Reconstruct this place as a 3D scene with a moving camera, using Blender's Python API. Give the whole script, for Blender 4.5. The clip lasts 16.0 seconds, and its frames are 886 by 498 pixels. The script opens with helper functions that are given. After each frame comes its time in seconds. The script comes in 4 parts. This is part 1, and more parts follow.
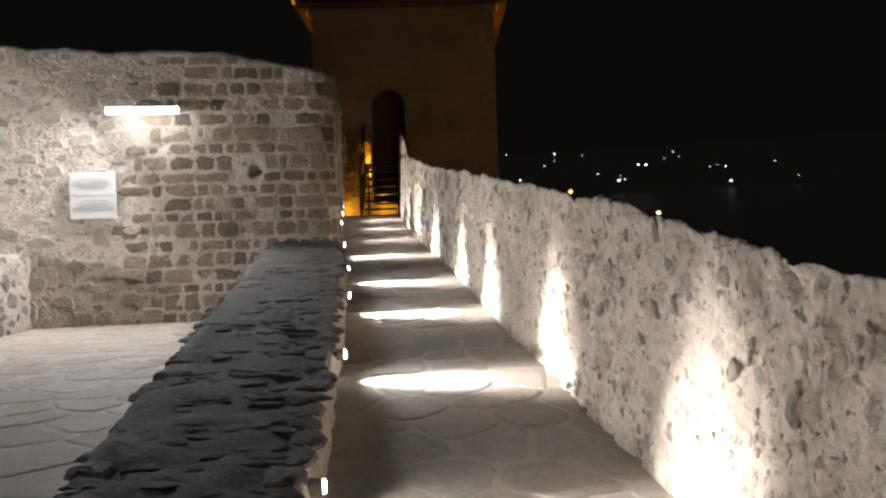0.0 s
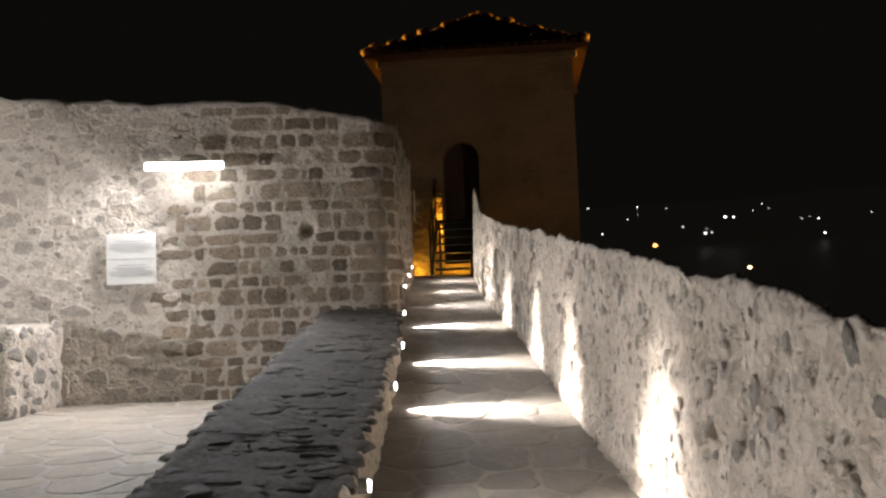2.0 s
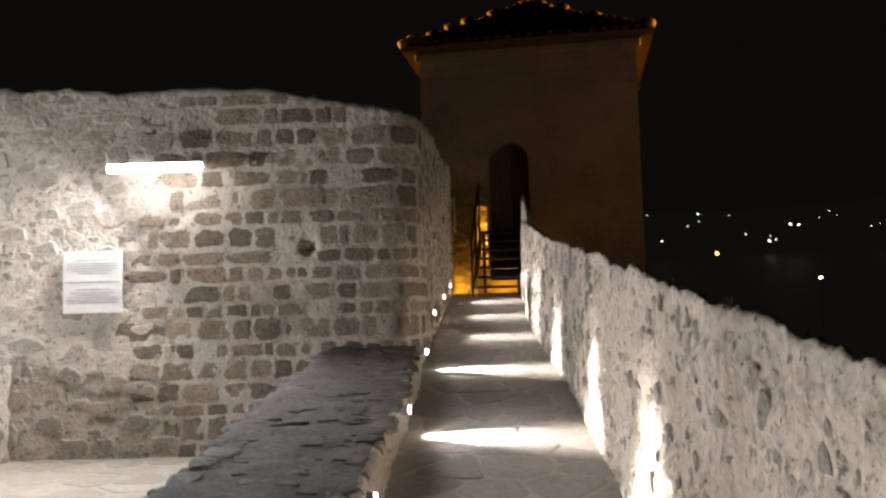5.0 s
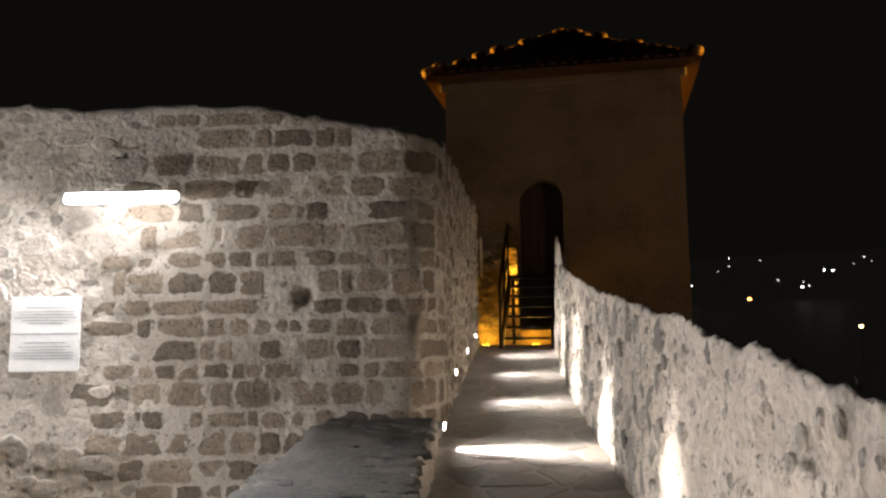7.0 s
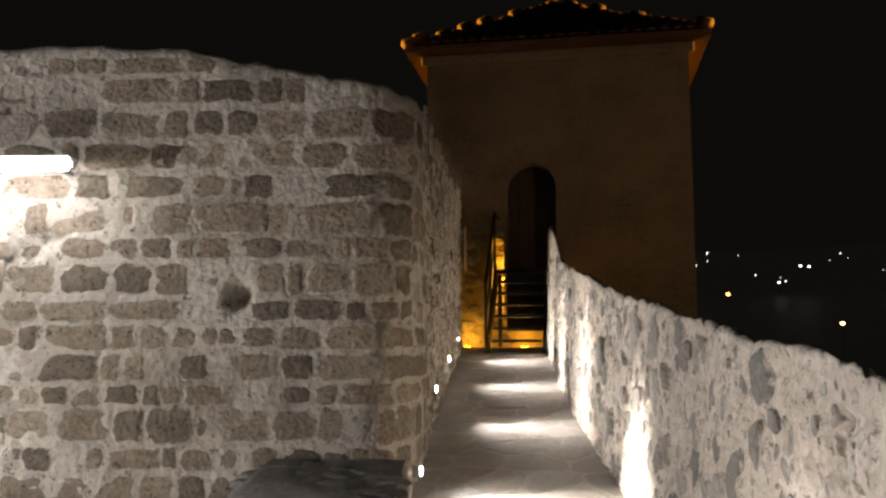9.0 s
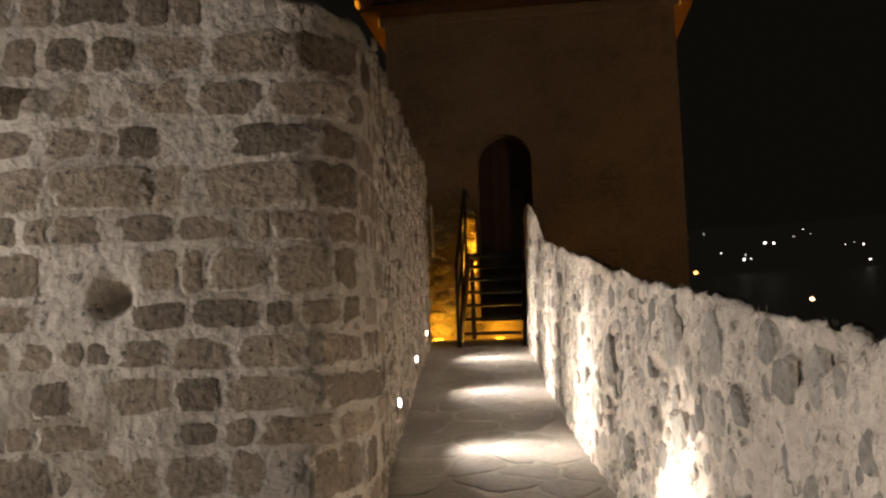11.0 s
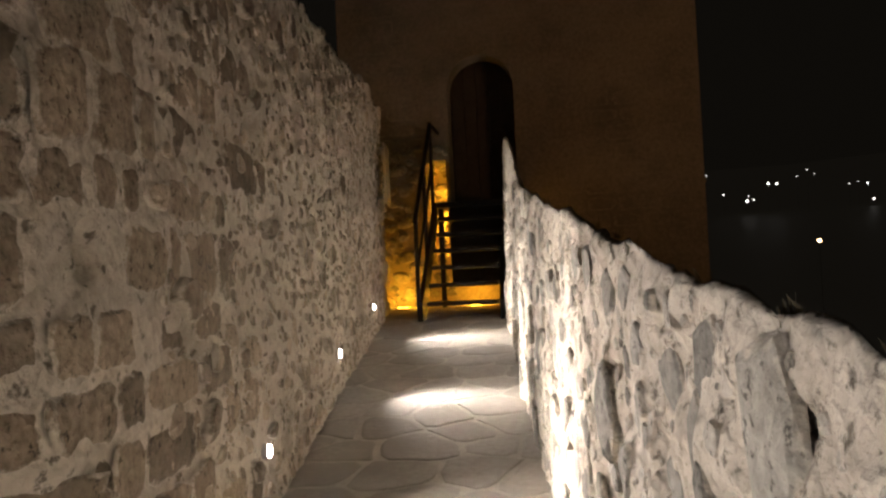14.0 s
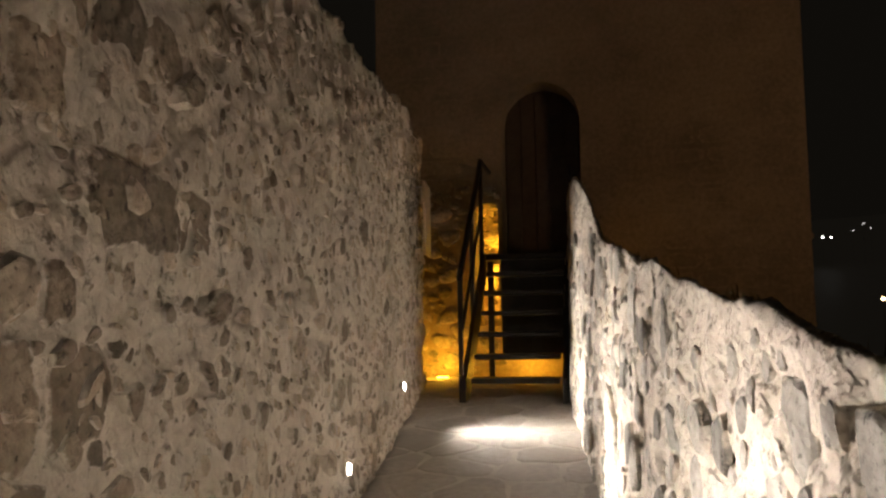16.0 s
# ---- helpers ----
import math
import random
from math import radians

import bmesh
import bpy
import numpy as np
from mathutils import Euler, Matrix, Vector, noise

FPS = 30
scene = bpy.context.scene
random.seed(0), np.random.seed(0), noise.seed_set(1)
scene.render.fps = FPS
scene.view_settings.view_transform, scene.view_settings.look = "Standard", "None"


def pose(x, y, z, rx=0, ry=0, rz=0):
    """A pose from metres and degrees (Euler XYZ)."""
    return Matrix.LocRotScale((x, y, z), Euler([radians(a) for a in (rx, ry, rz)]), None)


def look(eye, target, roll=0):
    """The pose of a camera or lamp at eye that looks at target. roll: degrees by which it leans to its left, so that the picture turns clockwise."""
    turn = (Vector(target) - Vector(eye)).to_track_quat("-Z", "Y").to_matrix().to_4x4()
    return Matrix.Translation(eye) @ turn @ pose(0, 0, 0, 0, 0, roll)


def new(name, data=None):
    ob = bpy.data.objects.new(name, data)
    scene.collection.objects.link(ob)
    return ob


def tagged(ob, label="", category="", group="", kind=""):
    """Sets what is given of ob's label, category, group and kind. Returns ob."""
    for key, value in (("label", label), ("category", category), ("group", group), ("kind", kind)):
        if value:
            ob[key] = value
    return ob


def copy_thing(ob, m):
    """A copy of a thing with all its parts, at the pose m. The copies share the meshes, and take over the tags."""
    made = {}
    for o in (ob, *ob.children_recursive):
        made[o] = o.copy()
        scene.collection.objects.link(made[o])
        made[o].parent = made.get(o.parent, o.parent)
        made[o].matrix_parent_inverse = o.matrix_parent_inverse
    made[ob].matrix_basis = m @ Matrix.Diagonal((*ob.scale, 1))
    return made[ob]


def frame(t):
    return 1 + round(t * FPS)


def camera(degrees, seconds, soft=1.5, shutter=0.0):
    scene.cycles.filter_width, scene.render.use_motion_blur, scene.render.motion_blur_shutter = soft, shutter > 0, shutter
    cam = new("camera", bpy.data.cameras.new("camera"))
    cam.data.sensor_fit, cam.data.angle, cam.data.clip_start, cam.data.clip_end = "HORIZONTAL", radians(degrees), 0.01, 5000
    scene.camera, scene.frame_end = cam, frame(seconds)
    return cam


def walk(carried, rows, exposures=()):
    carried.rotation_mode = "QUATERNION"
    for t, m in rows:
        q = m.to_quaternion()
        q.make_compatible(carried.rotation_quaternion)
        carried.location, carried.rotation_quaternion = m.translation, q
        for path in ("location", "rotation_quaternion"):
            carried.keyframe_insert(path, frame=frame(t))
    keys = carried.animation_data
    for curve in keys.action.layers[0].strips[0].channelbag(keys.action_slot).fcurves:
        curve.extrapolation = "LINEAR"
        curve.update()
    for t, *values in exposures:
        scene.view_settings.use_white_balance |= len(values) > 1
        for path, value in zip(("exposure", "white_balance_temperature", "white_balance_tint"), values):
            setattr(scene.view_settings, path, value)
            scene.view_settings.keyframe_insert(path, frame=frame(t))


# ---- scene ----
cam = camera(56.1, 16.0, soft=2.4)
METRES, EYE, TILT, LEAN, TURN = 12.5, 1.49, -0.5, 2.0, 0.0
ROWS = [
    (0.0, 0.0, 0.0, 0.0, -0.0, 0.0, 0.0),
    (0.5, 0.0008, 0.0228, 0.0046, 1.05, 2.45, 0.69),
    (1.0, 0.0084, 0.0542, 0.0066, 3.21, 2.94, 0.14),
    (1.5, 0.0105, 0.0846, 0.0099, 5.11, 3.65, -0.14),
    (2.0, 0.0083, 0.1147, 0.0148, 5.58, 3.74, -0.06),
    (2.5, 0.0141, 0.1459, 0.0169, 5.5, 3.56, -0.51),
    (3.0, 0.0174, 0.1733, 0.0207, 5.2, 3.41, -0.94),
    (3.5, 0.0116, 0.2019, 0.0253, 4.59, 3.21, -0.2),
    (4.0, 0.0114, 0.2281, 0.0274, 4.68, 2.96, -0.18),
    (4.5, 0.0137, 0.2577, 0.0339, 5.41, 2.67, -0.54),
    (5.0, 0.0104, 0.2895, 0.0393, 9.41, 4.16, -0.56),
    (7.5, -0.0132, 0.4408, 0.0575, 11.22, 7.0, -1.47),
    (8.0, -0.021, 0.4744, 0.0603, 10.82, 6.89, -1.83),
    (8.5, -0.028, 0.5038, 0.0635, 10.44, 6.7, -1.92),
    (9.0, -0.0326, 0.5378, 0.0693, 9.71, 6.44, -1.98),
    (11.5, -0.0504, 0.6912, 0.0821, 7.36, 4.52, -0.04),
    (12.0, -0.0433, 0.7256, 0.0868, 7.16, 2.78, 0.08),
    (12.5, -0.0423, 0.7556, 0.0886, 7.24, 2.49, 0.41),
    (13.0, -0.0399, 0.7879, 0.0918, 7.21, 2.33, 0.87),
    (13.5, -0.0337, 0.8164, 0.0963, 7.36, 2.02, 0.7),
    (14.0, -0.0353, 0.8491, 0.0987, 7.86, 1.8, 0.65),
    (14.5, -0.0379, 0.8769, 0.1029, 8.79, 1.56, 0.64),
    (15.0, -0.0408, 0.9149, 0.1085, 10.73, 1.5, -0.64),
    (15.5, -0.0497, 0.9464, 0.1113, 10.91, 3.82, -0.82),
    (16.0, -0.0578, 0.9801, 0.116, 10.83, 4.82, -1.19),
]
walk(cam, [(t, pose(0, 0, EYE, TILT, LEAN, TURN) @ pose(METRES * x, METRES * y, METRES * z, 90 + pitch, roll, yaw)) for t, x, y, z, yaw, pitch, roll in ROWS],
     exposures=[(0.0, 0.25, 6000, 10), (5.0, 0.3, 6000, 10), (9.0, 0.42, 6050, 10), (12.0, 0.4, 6700, 12), (14.0, 0.44, 6350, 11), (16.0, 0.54, 6350, 11)])

# ---- world and large lights ----
world = bpy.data.worlds.new("night_sky")
world.use_nodes = True
scene.world = world
world.node_tree.nodes["Background"].inputs[0].default_value = (0.75, 0.62, 0.45, 1)
world.node_tree.nodes["Background"].inputs[1].default_value = 0.0042
LED_WATTS, LED_SPILL, LED_GLOW = 500.0, 31.0, 30.0
BAR_GLOW, BAR_WATTS, WEST_WATTS = 34.0, 240.0, 480.0
SODIUM_WATTS, UPLIGHT_WATTS, FLOOD_WATTS, RIM_WATTS = 48.0, 9.0, 470.0, 70000.0
LED_COLOUR, SODIUM, FLOOD_COLOUR = (1.0, 0.905, 0.80), (1.0, 0.44, 0.02), (1.0, 0.58, 0.29)
SLOPE = 0.1095


# ---- numeric helpers ----
def lattice(i, j, k, seed):
    h = (i * 374761393 + j * 668265263 + k * 2147483647 + seed * 974711) & 0xFFFFFFFF
    h = ((h ^ (h >> 13)) * 1274126177) & 0xFFFFFFFF
    h = ((h ^ (h >> 16)) * 2246822519) & 0xFFFFFFFF
    return ((h ^ (h >> 15)) & 0xFFFF) / 32767.5 - 1.0


def value_noise(p, seed=0):
    """Smooth noise from -1 to 1 at an array of places."""
    p = np.asarray(p, float)
    q = np.floor(p).astype(np.int64)
    f = p - q
    f = f * f * (3 - 2 * f)
    total = 0.0
    for a in (0, 1):
        for b in (0, 1):
            for c in (0, 1):
                w = (f[..., 0] if a else 1 - f[..., 0]) * (f[..., 1] if b else 1 - f[..., 1]) * (f[..., 2] if c else 1 - f[..., 2])
                total = total + w * lattice(q[..., 0] + a, q[..., 1] + b, q[..., 2] + c, seed)
    return total


def rough(p, size, octaves=3, seed=0):
    p = np.asarray(p, float) / size
    total, weight = 0.0, 1.0
    for o in range(octaves):
        total = total + weight * value_noise(p + 17.3 * o, seed + o)
        p, weight = p * 2.03, weight * 0.5
    return total


def curve_at(table, s):
    t = np.array(table, float)
    return np.interp(s, t[:, 0], t[:, 1])


class Path:
    """A line in plan, walked by its length; the normal points to its right."""

    def __init__(self, points, step=0.04, smooth=3):
        p = np.array(points, float)
        d = np.concatenate([[0], np.cumsum(np.linalg.norm(np.diff(p, axis=0), axis=1))])
        n = max(2, int(d[-1] / step))
        s = np.linspace(0, d[-1], n + 1)
        q = np.stack([np.interp(s, d, p[:, 0]), np.interp(s, d, p[:, 1])], 1)
        for _ in range(smooth):
            q[1:-1] = (q[:-2] + 2 * q[1:-1] + q[2:]) / 4
        self.xy, self.s = q, np.concatenate([[0], np.cumsum(np.linalg.norm(np.diff(q, axis=0), axis=1))])
        t = np.gradient(q, axis=0)
        t /= np.linalg.norm(t, axis=1)[:, None]
        self.n = np.stack([t[:, 1], -t[:, 0]], 1)
        self.length = self.s[-1]

    def at(self, s):
        x, y = np.interp(s, self.s, self.xy[:, 0]), np.interp(s, self.s, self.xy[:, 1])
        nx, ny = np.interp(s, self.s, self.n[:, 0]), np.interp(s, self.s, self.n[:, 1])
        return np.array([x, y]), np.array([nx, ny]) / math.hypot(nx, ny)

    def where_y(self, y):
        return float(np.interp(y, self.xy[:, 1], self.s))


# ---- materials ----
def material(name):
    m = bpy.data.materials.new(name)
    m.use_nodes = True
    nodes, links = m.node_tree.nodes, m.node_tree.links
    return m, nodes, links, nodes["Principled BSDF"]


def ramp_of(nodes, stops):
    r = nodes.new("ShaderNodeValToRGB")
    while len(r.color_ramp.elements) < len(stops):
        r.color_ramp.elements.new(0.5)
    for e, (at, c) in zip(r.color_ramp.elements, stops):
        e.position, e.color = at, (*c, 1)
    return r


def noise_node(nodes, links, coords, scale, detail=6, roughness=0.6):
    n = nodes.new("ShaderNodeTexNoise")
    n.inputs["Scale"].default_value, n.inputs["Detail"].default_value, n.inputs["Roughness"].default_value = scale, detail, roughness
    links.new(coords, n.inputs["Vector"])
    return n


def surface(name, dark, light, grain=40.0, stain=2.2, bump=0.4, gloss=0.85, vary=0.0, island=False, metal=0.0, stain_colour=None, depth=0.01, chips=0.0, smear=None, chip=0.42):
    """A mineral or painted surface: grain, broader stains, fine relief and a shift from piece to piece."""
    m, nodes, links, bsdf = material(name)
    geo = nodes.new("ShaderNodeNewGeometry")
    place = geo.outputs["Position"]
    fine, broad = noise_node(nodes, links, place, grain), noise_node(nodes, links, place, stain, 5, 0.65)
    mix = nodes.new("ShaderNodeMath")
    mix.operation = "MULTIPLY_ADD"
    mix.inputs[1].default_value = 0.55
    links.new(fine.outputs["Fac"], mix.inputs[0])
    half = nodes.new("ShaderNodeMath")
    half.operation = "MULTIPLY"
    half.inputs[1].default_value = 0.45
    links.new(broad.outputs["Fac"], half.inputs[0])
    links.new(half.outputs[0], mix.inputs[2])
    ramp = ramp_of(nodes, [(0.30, dark), (0.72, light)])
    links.new(mix.outputs[0], ramp.inputs[0])
    colour = ramp.outputs["Color"]
    if stain_colour:
        patch = noise_node(nodes, links, place, stain * 0.45, 7, 0.7)
        gate = ramp_of(nodes, [(0.50, (0, 0, 0)), (0.66, (1, 1, 1))])
        links.new(patch.outputs["Fac"], gate.inputs[0])
        blend = nodes.new("ShaderNodeMix")
        blend.data_type = "RGBA"
        links.new(gate.outputs["Color"], blend.inputs[0])
        links.new(colour, blend.inputs[6])
        blend.inputs[7].default_value = (*stain_colour, 1)
        colour = blend.outputs[2]
    if vary:
        hue = nodes.new("ShaderNodeHueSaturation")
        info = nodes.new("ShaderNodeObjectInfo")
        rng = nodes.new("ShaderNodeMapRange")
        rng.inputs[3].default_value, rng.inputs[4].default_value = 1 - vary, 1 + vary
        links.new(geo.outputs["Random Per Island"] if island else info.outputs["Random"], rng.inputs[0])
        links.new(rng.outputs[0], hue.inputs["Value"])
        links.new(colour, hue.inputs["Color"])
        colour = hue.outputs["Color"]
    links.new(colour, bsdf.inputs["Base Color"])
    b = nodes.new("ShaderNodeBump")
    b.inputs["Strength"].default_value, b.inputs["Distance"].default_value = bump, depth
    links.new(mix.outputs[0], b.inputs["Height"])
    if chips:
        warp = noise_node(nodes, links, place, chips * 0.8, 3)
        push = nodes.new("ShaderNodeVectorMath")
        push.operation = "MULTIPLY_ADD"
        push.inputs[1].default_value = (0.06, 0.06, 0.06)
        links.new(warp.outputs["Color"], push.inputs[0])
        links.new(place, push.inputs[2])
        vor = nodes.new("ShaderNodeTexVoronoi")
        vor.inputs["Scale"].default_value = chips
        links.new(push.outputs[0], vor.inputs["Vector"])
        b2 = nodes.new("ShaderNodeBump")
        b2.invert = True
        b2.inputs["Strength"].default_value, b2.inputs["Distance"].default_value = chip, 0.5 / chips
        links.new(vor.outputs["Distance"], b2.inputs["Height"])
        links.new(b2.outputs["Normal"], b.inputs["Normal"])
        # Shade of small pits, put into the colour as dark noise flecks.
        pits = noise_node(nodes, links, place, chips * 1.1, 4, 0.7)
        hole = ramp_of(nodes, [(0.575, (0, 0, 0)), (0.66, (0.82, 0.82, 0.82))])
        links.new(pits.outputs["Fac"], hole.inputs[0])
        pit_shade = nodes.new("ShaderNodeMix")
        pit_shade.data_type = "RGBA"
        links.new(hole.outputs["Color"], pit_shade.inputs[0])
        links.new(colour, pit_shade.inputs[6])
        pit_shade.inputs[7].default_value = (dark[0] * 0.27, dark[1] * 0.25, dark[2] * 0.23, 1)
        colour = pit_shade.outputs[2]
        links.new(colour, bsdf.inputs["Base Color"])
    if smear:
        rim = nodes.new("ShaderNodeAttribute")
        rim.attribute_name = "rim"
        ragged = noise_node(nodes, links, place, 16.0, 6, 0.72)
        reach = nodes.new("ShaderNodeMath")
        reach.operation = "MULTIPLY_ADD"
        reach.inputs[1].default_value = 1.5
        links.new(ragged.outputs["Fac"], reach.inputs[0])
        links.new(rim.outputs["Fac"], reach.inputs[2])
        edge = ramp_of(nodes, [(0.0, (0, 0, 0)), (1.0, (1, 1, 1))])
        span = nodes.new("ShaderNodeMapRange")
        span.inputs[1].default_value, span.inputs[2].default_value = smear[2], smear[2] + 0.24
        links.new(reach.outputs[0], span.inputs[0])
        links.new(span.outputs[0], edge.inputs[0])
        paste = ramp_of(nodes, [(0.30, smear[0]), (0.72, smear[1])])
        links.new(mix.outputs[0], paste.inputs[0])
        over = nodes.new("ShaderNodeMix")
        over.data_type = "RGBA"
        links.new(edge.outputs["Color"], over.inputs[0])
        links.new(colour, over.inputs[6])
        links.new(paste.outputs["Color"], over.inputs[7])
        links.new(over.outputs[2], bsdf.inputs["Base Color"])
    links.new(b.outputs["Normal"], bsdf.inputs["Normal"])
    bsdf.inputs["Roughness"].default_value, bsdf.inputs["Metallic"].default_value = gloss, metal
    return m


def glowing(name, colour, strength):
    m, nodes, links, bsdf = material(name)
    bsdf.inputs["Base Color"].default_value = (0.8, 0.8, 0.8, 1)
    bsdf.inputs["Emission Color"].default_value = (*colour, 1)
    bsdf.inputs["Emission Strength"].default_value = strength
    return m


MORTAR = surface("lime_mortar", (0.43, 0.375, 0.305), (0.70, 0.635, 0.55), 30, 2.5, 0.8, 0.92, stain_colour=(0.33, 0.28, 0.22), depth=0.035, chips=17.0)
PARAPET_MORTAR = surface("parapet_mortar", (0.37, 0.31, 0.247), (0.69, 0.612, 0.52), 24, 3.0, 0.9, 0.92, stain_colour=(0.42, 0.36, 0.29), depth=0.045, chips=19.0, chip=0.75)
PASTE = ((0.43, 0.375, 0.305), (0.70, 0.635, 0.55), 1.56)
THICK_PASTE = ((0.43, 0.375, 0.305), (0.70, 0.635, 0.55), 1.36)
STONE_PASTE = ((0.37, 0.31, 0.247), (0.69, 0.612, 0.52), 1.56)
PARAPET_PASTE = ((0.37, 0.31, 0.247), (0.69, 0.612, 0.52), 1.40)
WALL_STONE = surface("wall_stone", (0.13, 0.10, 0.072), (0.40, 0.325, 0.24), 30, 6, 0.9, 0.9, vary=0.4, depth=0.03, chips=26.0, smear=PASTE)
WALL_STONE_JOINED = surface("wall_stone_joined", (0.13, 0.10, 0.072), (0.40, 0.325, 0.24), 30, 6, 0.9, 0.9, vary=0.4, island=True, depth=0.03, chips=26.0, smear=PASTE)
GREY_STONE = surface("grey_stone", (0.13, 0.117, 0.10), (0.38, 0.345, 0.30), 26, 6, 0.9, 0.88, vary=0.4, depth=0.02, chips=30.0, smear=STONE_PASTE)
GREY_STONE_JOINED = surface("grey_stone_joined", (0.19, 0.152, 0.112), (0.50, 0.415, 0.32), 26, 6, 0.9, 0.88, vary=0.45, island=True, depth=0.02, chips=30.0, smear=THICK_PASTE)
PARAPET_STONE_JOINED = surface("parapet_stone_joined", (0.17, 0.15, 0.125), (0.50, 0.45, 0.39), 26, 6, 0.9, 0.88, vary=0.4, island=True, depth=0.02, chips=30.0, smear=PARAPET_PASTE)
FRONT_RUBBLE = surface("front_rubble", (0.27, 0.232, 0.188), (0.56, 0.495, 0.415), 26, 6, 0.9, 0.88, vary=0.3, island=True, depth=0.02, chips=30.0, smear=(PASTE[0], PASTE[1], 1.30))
COPING = surface("coping_slate", (0.07, 0.063, 0.055), (0.25, 0.225, 0.19), 30, 4, 0.8, 0.85, vary=0.3, depth=0.012)
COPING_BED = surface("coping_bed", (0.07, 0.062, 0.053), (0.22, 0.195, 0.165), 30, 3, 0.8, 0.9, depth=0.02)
FLAG = surface("flagstone", (0.27, 0.247, 0.218), (0.45, 0.415, 0.37), 22, 2.4, 0.8, 0.85, vary=0.09, stain_colour=(0.33, 0.30, 0.265), depth=0.016)
FLAG_WARM = surface("courtyard_flagstone", (0.30, 0.25, 0.19), (0.48, 0.42, 0.33), 26, 3, 0.35, 0.75, vary=0.14, depth=0.006)
FLAG_WARM_JOINED = surface("courtyard_flagstone_joined", (0.30, 0.25, 0.19), (0.48, 0.42, 0.33), 26, 3, 0.35, 0.75, vary=0.14, island=True, depth=0.006)
JOINT = surface("pale_joint", (0.33, 0.30, 0.26), (0.53, 0.49, 0.435), 60, 4, 0.5, 0.9)
TOWER_STONE = surface("tower_stone", (0.16, 0.13, 0.10), (0.36, 0.30, 0.23), 20, 1.2, 0.7, 0.9, stain_colour=(0.14, 0.115, 0.09))
TOWER_BLOCK = surface("tower_block", (0.16, 0.13, 0.10), (0.36, 0.30, 0.23), 20, 1.2, 0.7, 0.9, vary=0.07, stain_colour=(0.14, 0.115, 0.09), depth=0.015, smear=((0.16, 0.13, 0.10), (0.36, 0.30, 0.23), 1.2))
TOWER_BLOCK_JOINED = surface("tower_block_joined", (0.16, 0.13, 0.10), (0.36, 0.30, 0.23), 20, 1.2, 0.7, 0.9, vary=0.07, island=True, stain_colour=(0.14, 0.115, 0.09), depth=0.015, smear=((0.16, 0.13, 0.10), (0.36, 0.30, 0.23), 1.2))
ROOF_TILE = surface("roof_tile", (0.10, 0.05, 0.03), (0.24, 0.13, 0.08), 30, 3, 0.5, 0.75, vary=0.3)
STEEL = surface("dark_steel", (0.018, 0.017, 0.016), (0.045, 0.042, 0.04), 60, 5, 0.15, 0.5, metal=0.6)
ALUMINIUM = surface("lamp_aluminium", (0.35, 0.35, 0.36), (0.5, 0.5, 0.5), 80, 5, 0.1, 0.4, metal=0.8)
WOOD = surface("dark_door_wood", (0.03, 0.02, 0.013), (0.075, 0.05, 0.034), 28, 6, 0.4, 0.65)
BOARD = surface("pale_board", (0.60, 0.58, 0.54), (0.74, 0.72, 0.68), 30, 4, 0.1, 0.5)
BOARD_WOOD = surface("pale_wood_board", (0.40, 0.32, 0.23), (0.58, 0.48, 0.36), 30, 4, 0.2, 0.6)
INK = surface("grey_lettering", (0.22, 0.22, 0.22), (0.30, 0.30, 0.30), 30, 4, 0.0, 0.6)
EARTH = surface("dark_hillside", (0.03, 0.035, 0.02), (0.075, 0.07, 0.045), 0.6, 0.05, 0.5, 0.95)
# Emission in the sky's colour and strength, so hill and sky merge.
FAR_HILL_GLOW = glowing("far_hill_emitting_sky_colour", (0.75, 0.62, 0.45), 0.0042)
FAR_HILL_GLOW.node_tree.nodes["Principled BSDF"].inputs["Base Color"].default_value = (0.03, 0.032, 0.02, 1)
LED_GLASS = glowing("led_glass", (1.0, 0.90, 0.78), LED_GLOW)
BAR_GLASS = glowing("bar_diffuser", (1.0, 0.95, 0.90), BAR_GLOW)
SODIUM_GLASS = glowing("sodium_glass", SODIUM, 40.0)


# ---- building helpers ----
def mesh_from(name, verts, faces, mat, smooth=False, rim=None):
    me = bpy.data.meshes.new(name)
    me.from_pydata([tuple(map(float, v)) for v in verts], [], faces)
    me.update()
    if rim is not None:
        me.attributes.new("rim", "FLOAT", "POINT").data.foreach_set("value", [float(r) for r in rim])
    if smooth:
        me.polygons.foreach_set("use_smooth", [True] * len(me.polygons))
    me.materials.append(mat)
    return me


def part(name, bm, mat, parent=None, label="", smooth=False):
    """Links a bmesh as one mesh object under a thing or a part."""
    me = bpy.data.meshes.new(name)
    bmesh.ops.recalc_face_normals(bm, faces=bm.faces)
    bm.to_mesh(me)
    bm.free()
    if smooth:
        me.polygons.foreach_set("use_smooth", [True] * len(me.polygons))
    me.materials.append(mat)
    ob = new(name, me)
    ob.parent = parent
    if label:
        tagged(ob, label)
    return ob


def box(bm, x0, y0, z0, x1, y1, z1, bevel=0.0, m=None):
    made = bmesh.ops.create_cube(bm, size=1.0)["verts"]
    t = Matrix.Translation(((x0 + x1) / 2, (y0 + y1) / 2, (z0 + z1) / 2)) @ Matrix.Diagonal((x1 - x0, y1 - y0, z1 - z0, 1))
    bmesh.ops.transform(bm, matrix=(m @ t if m else t), verts=made)
    if bevel:
        edges = list({e for v in made for e in v.link_edges})
        bmesh.ops.bevel(bm, geom=edges, offset=bevel, segments=2, affect="EDGES", profile=0.5)
    return bm


def boxed(*args, **kw):
    return box(bmesh.new(), *args, **kw)


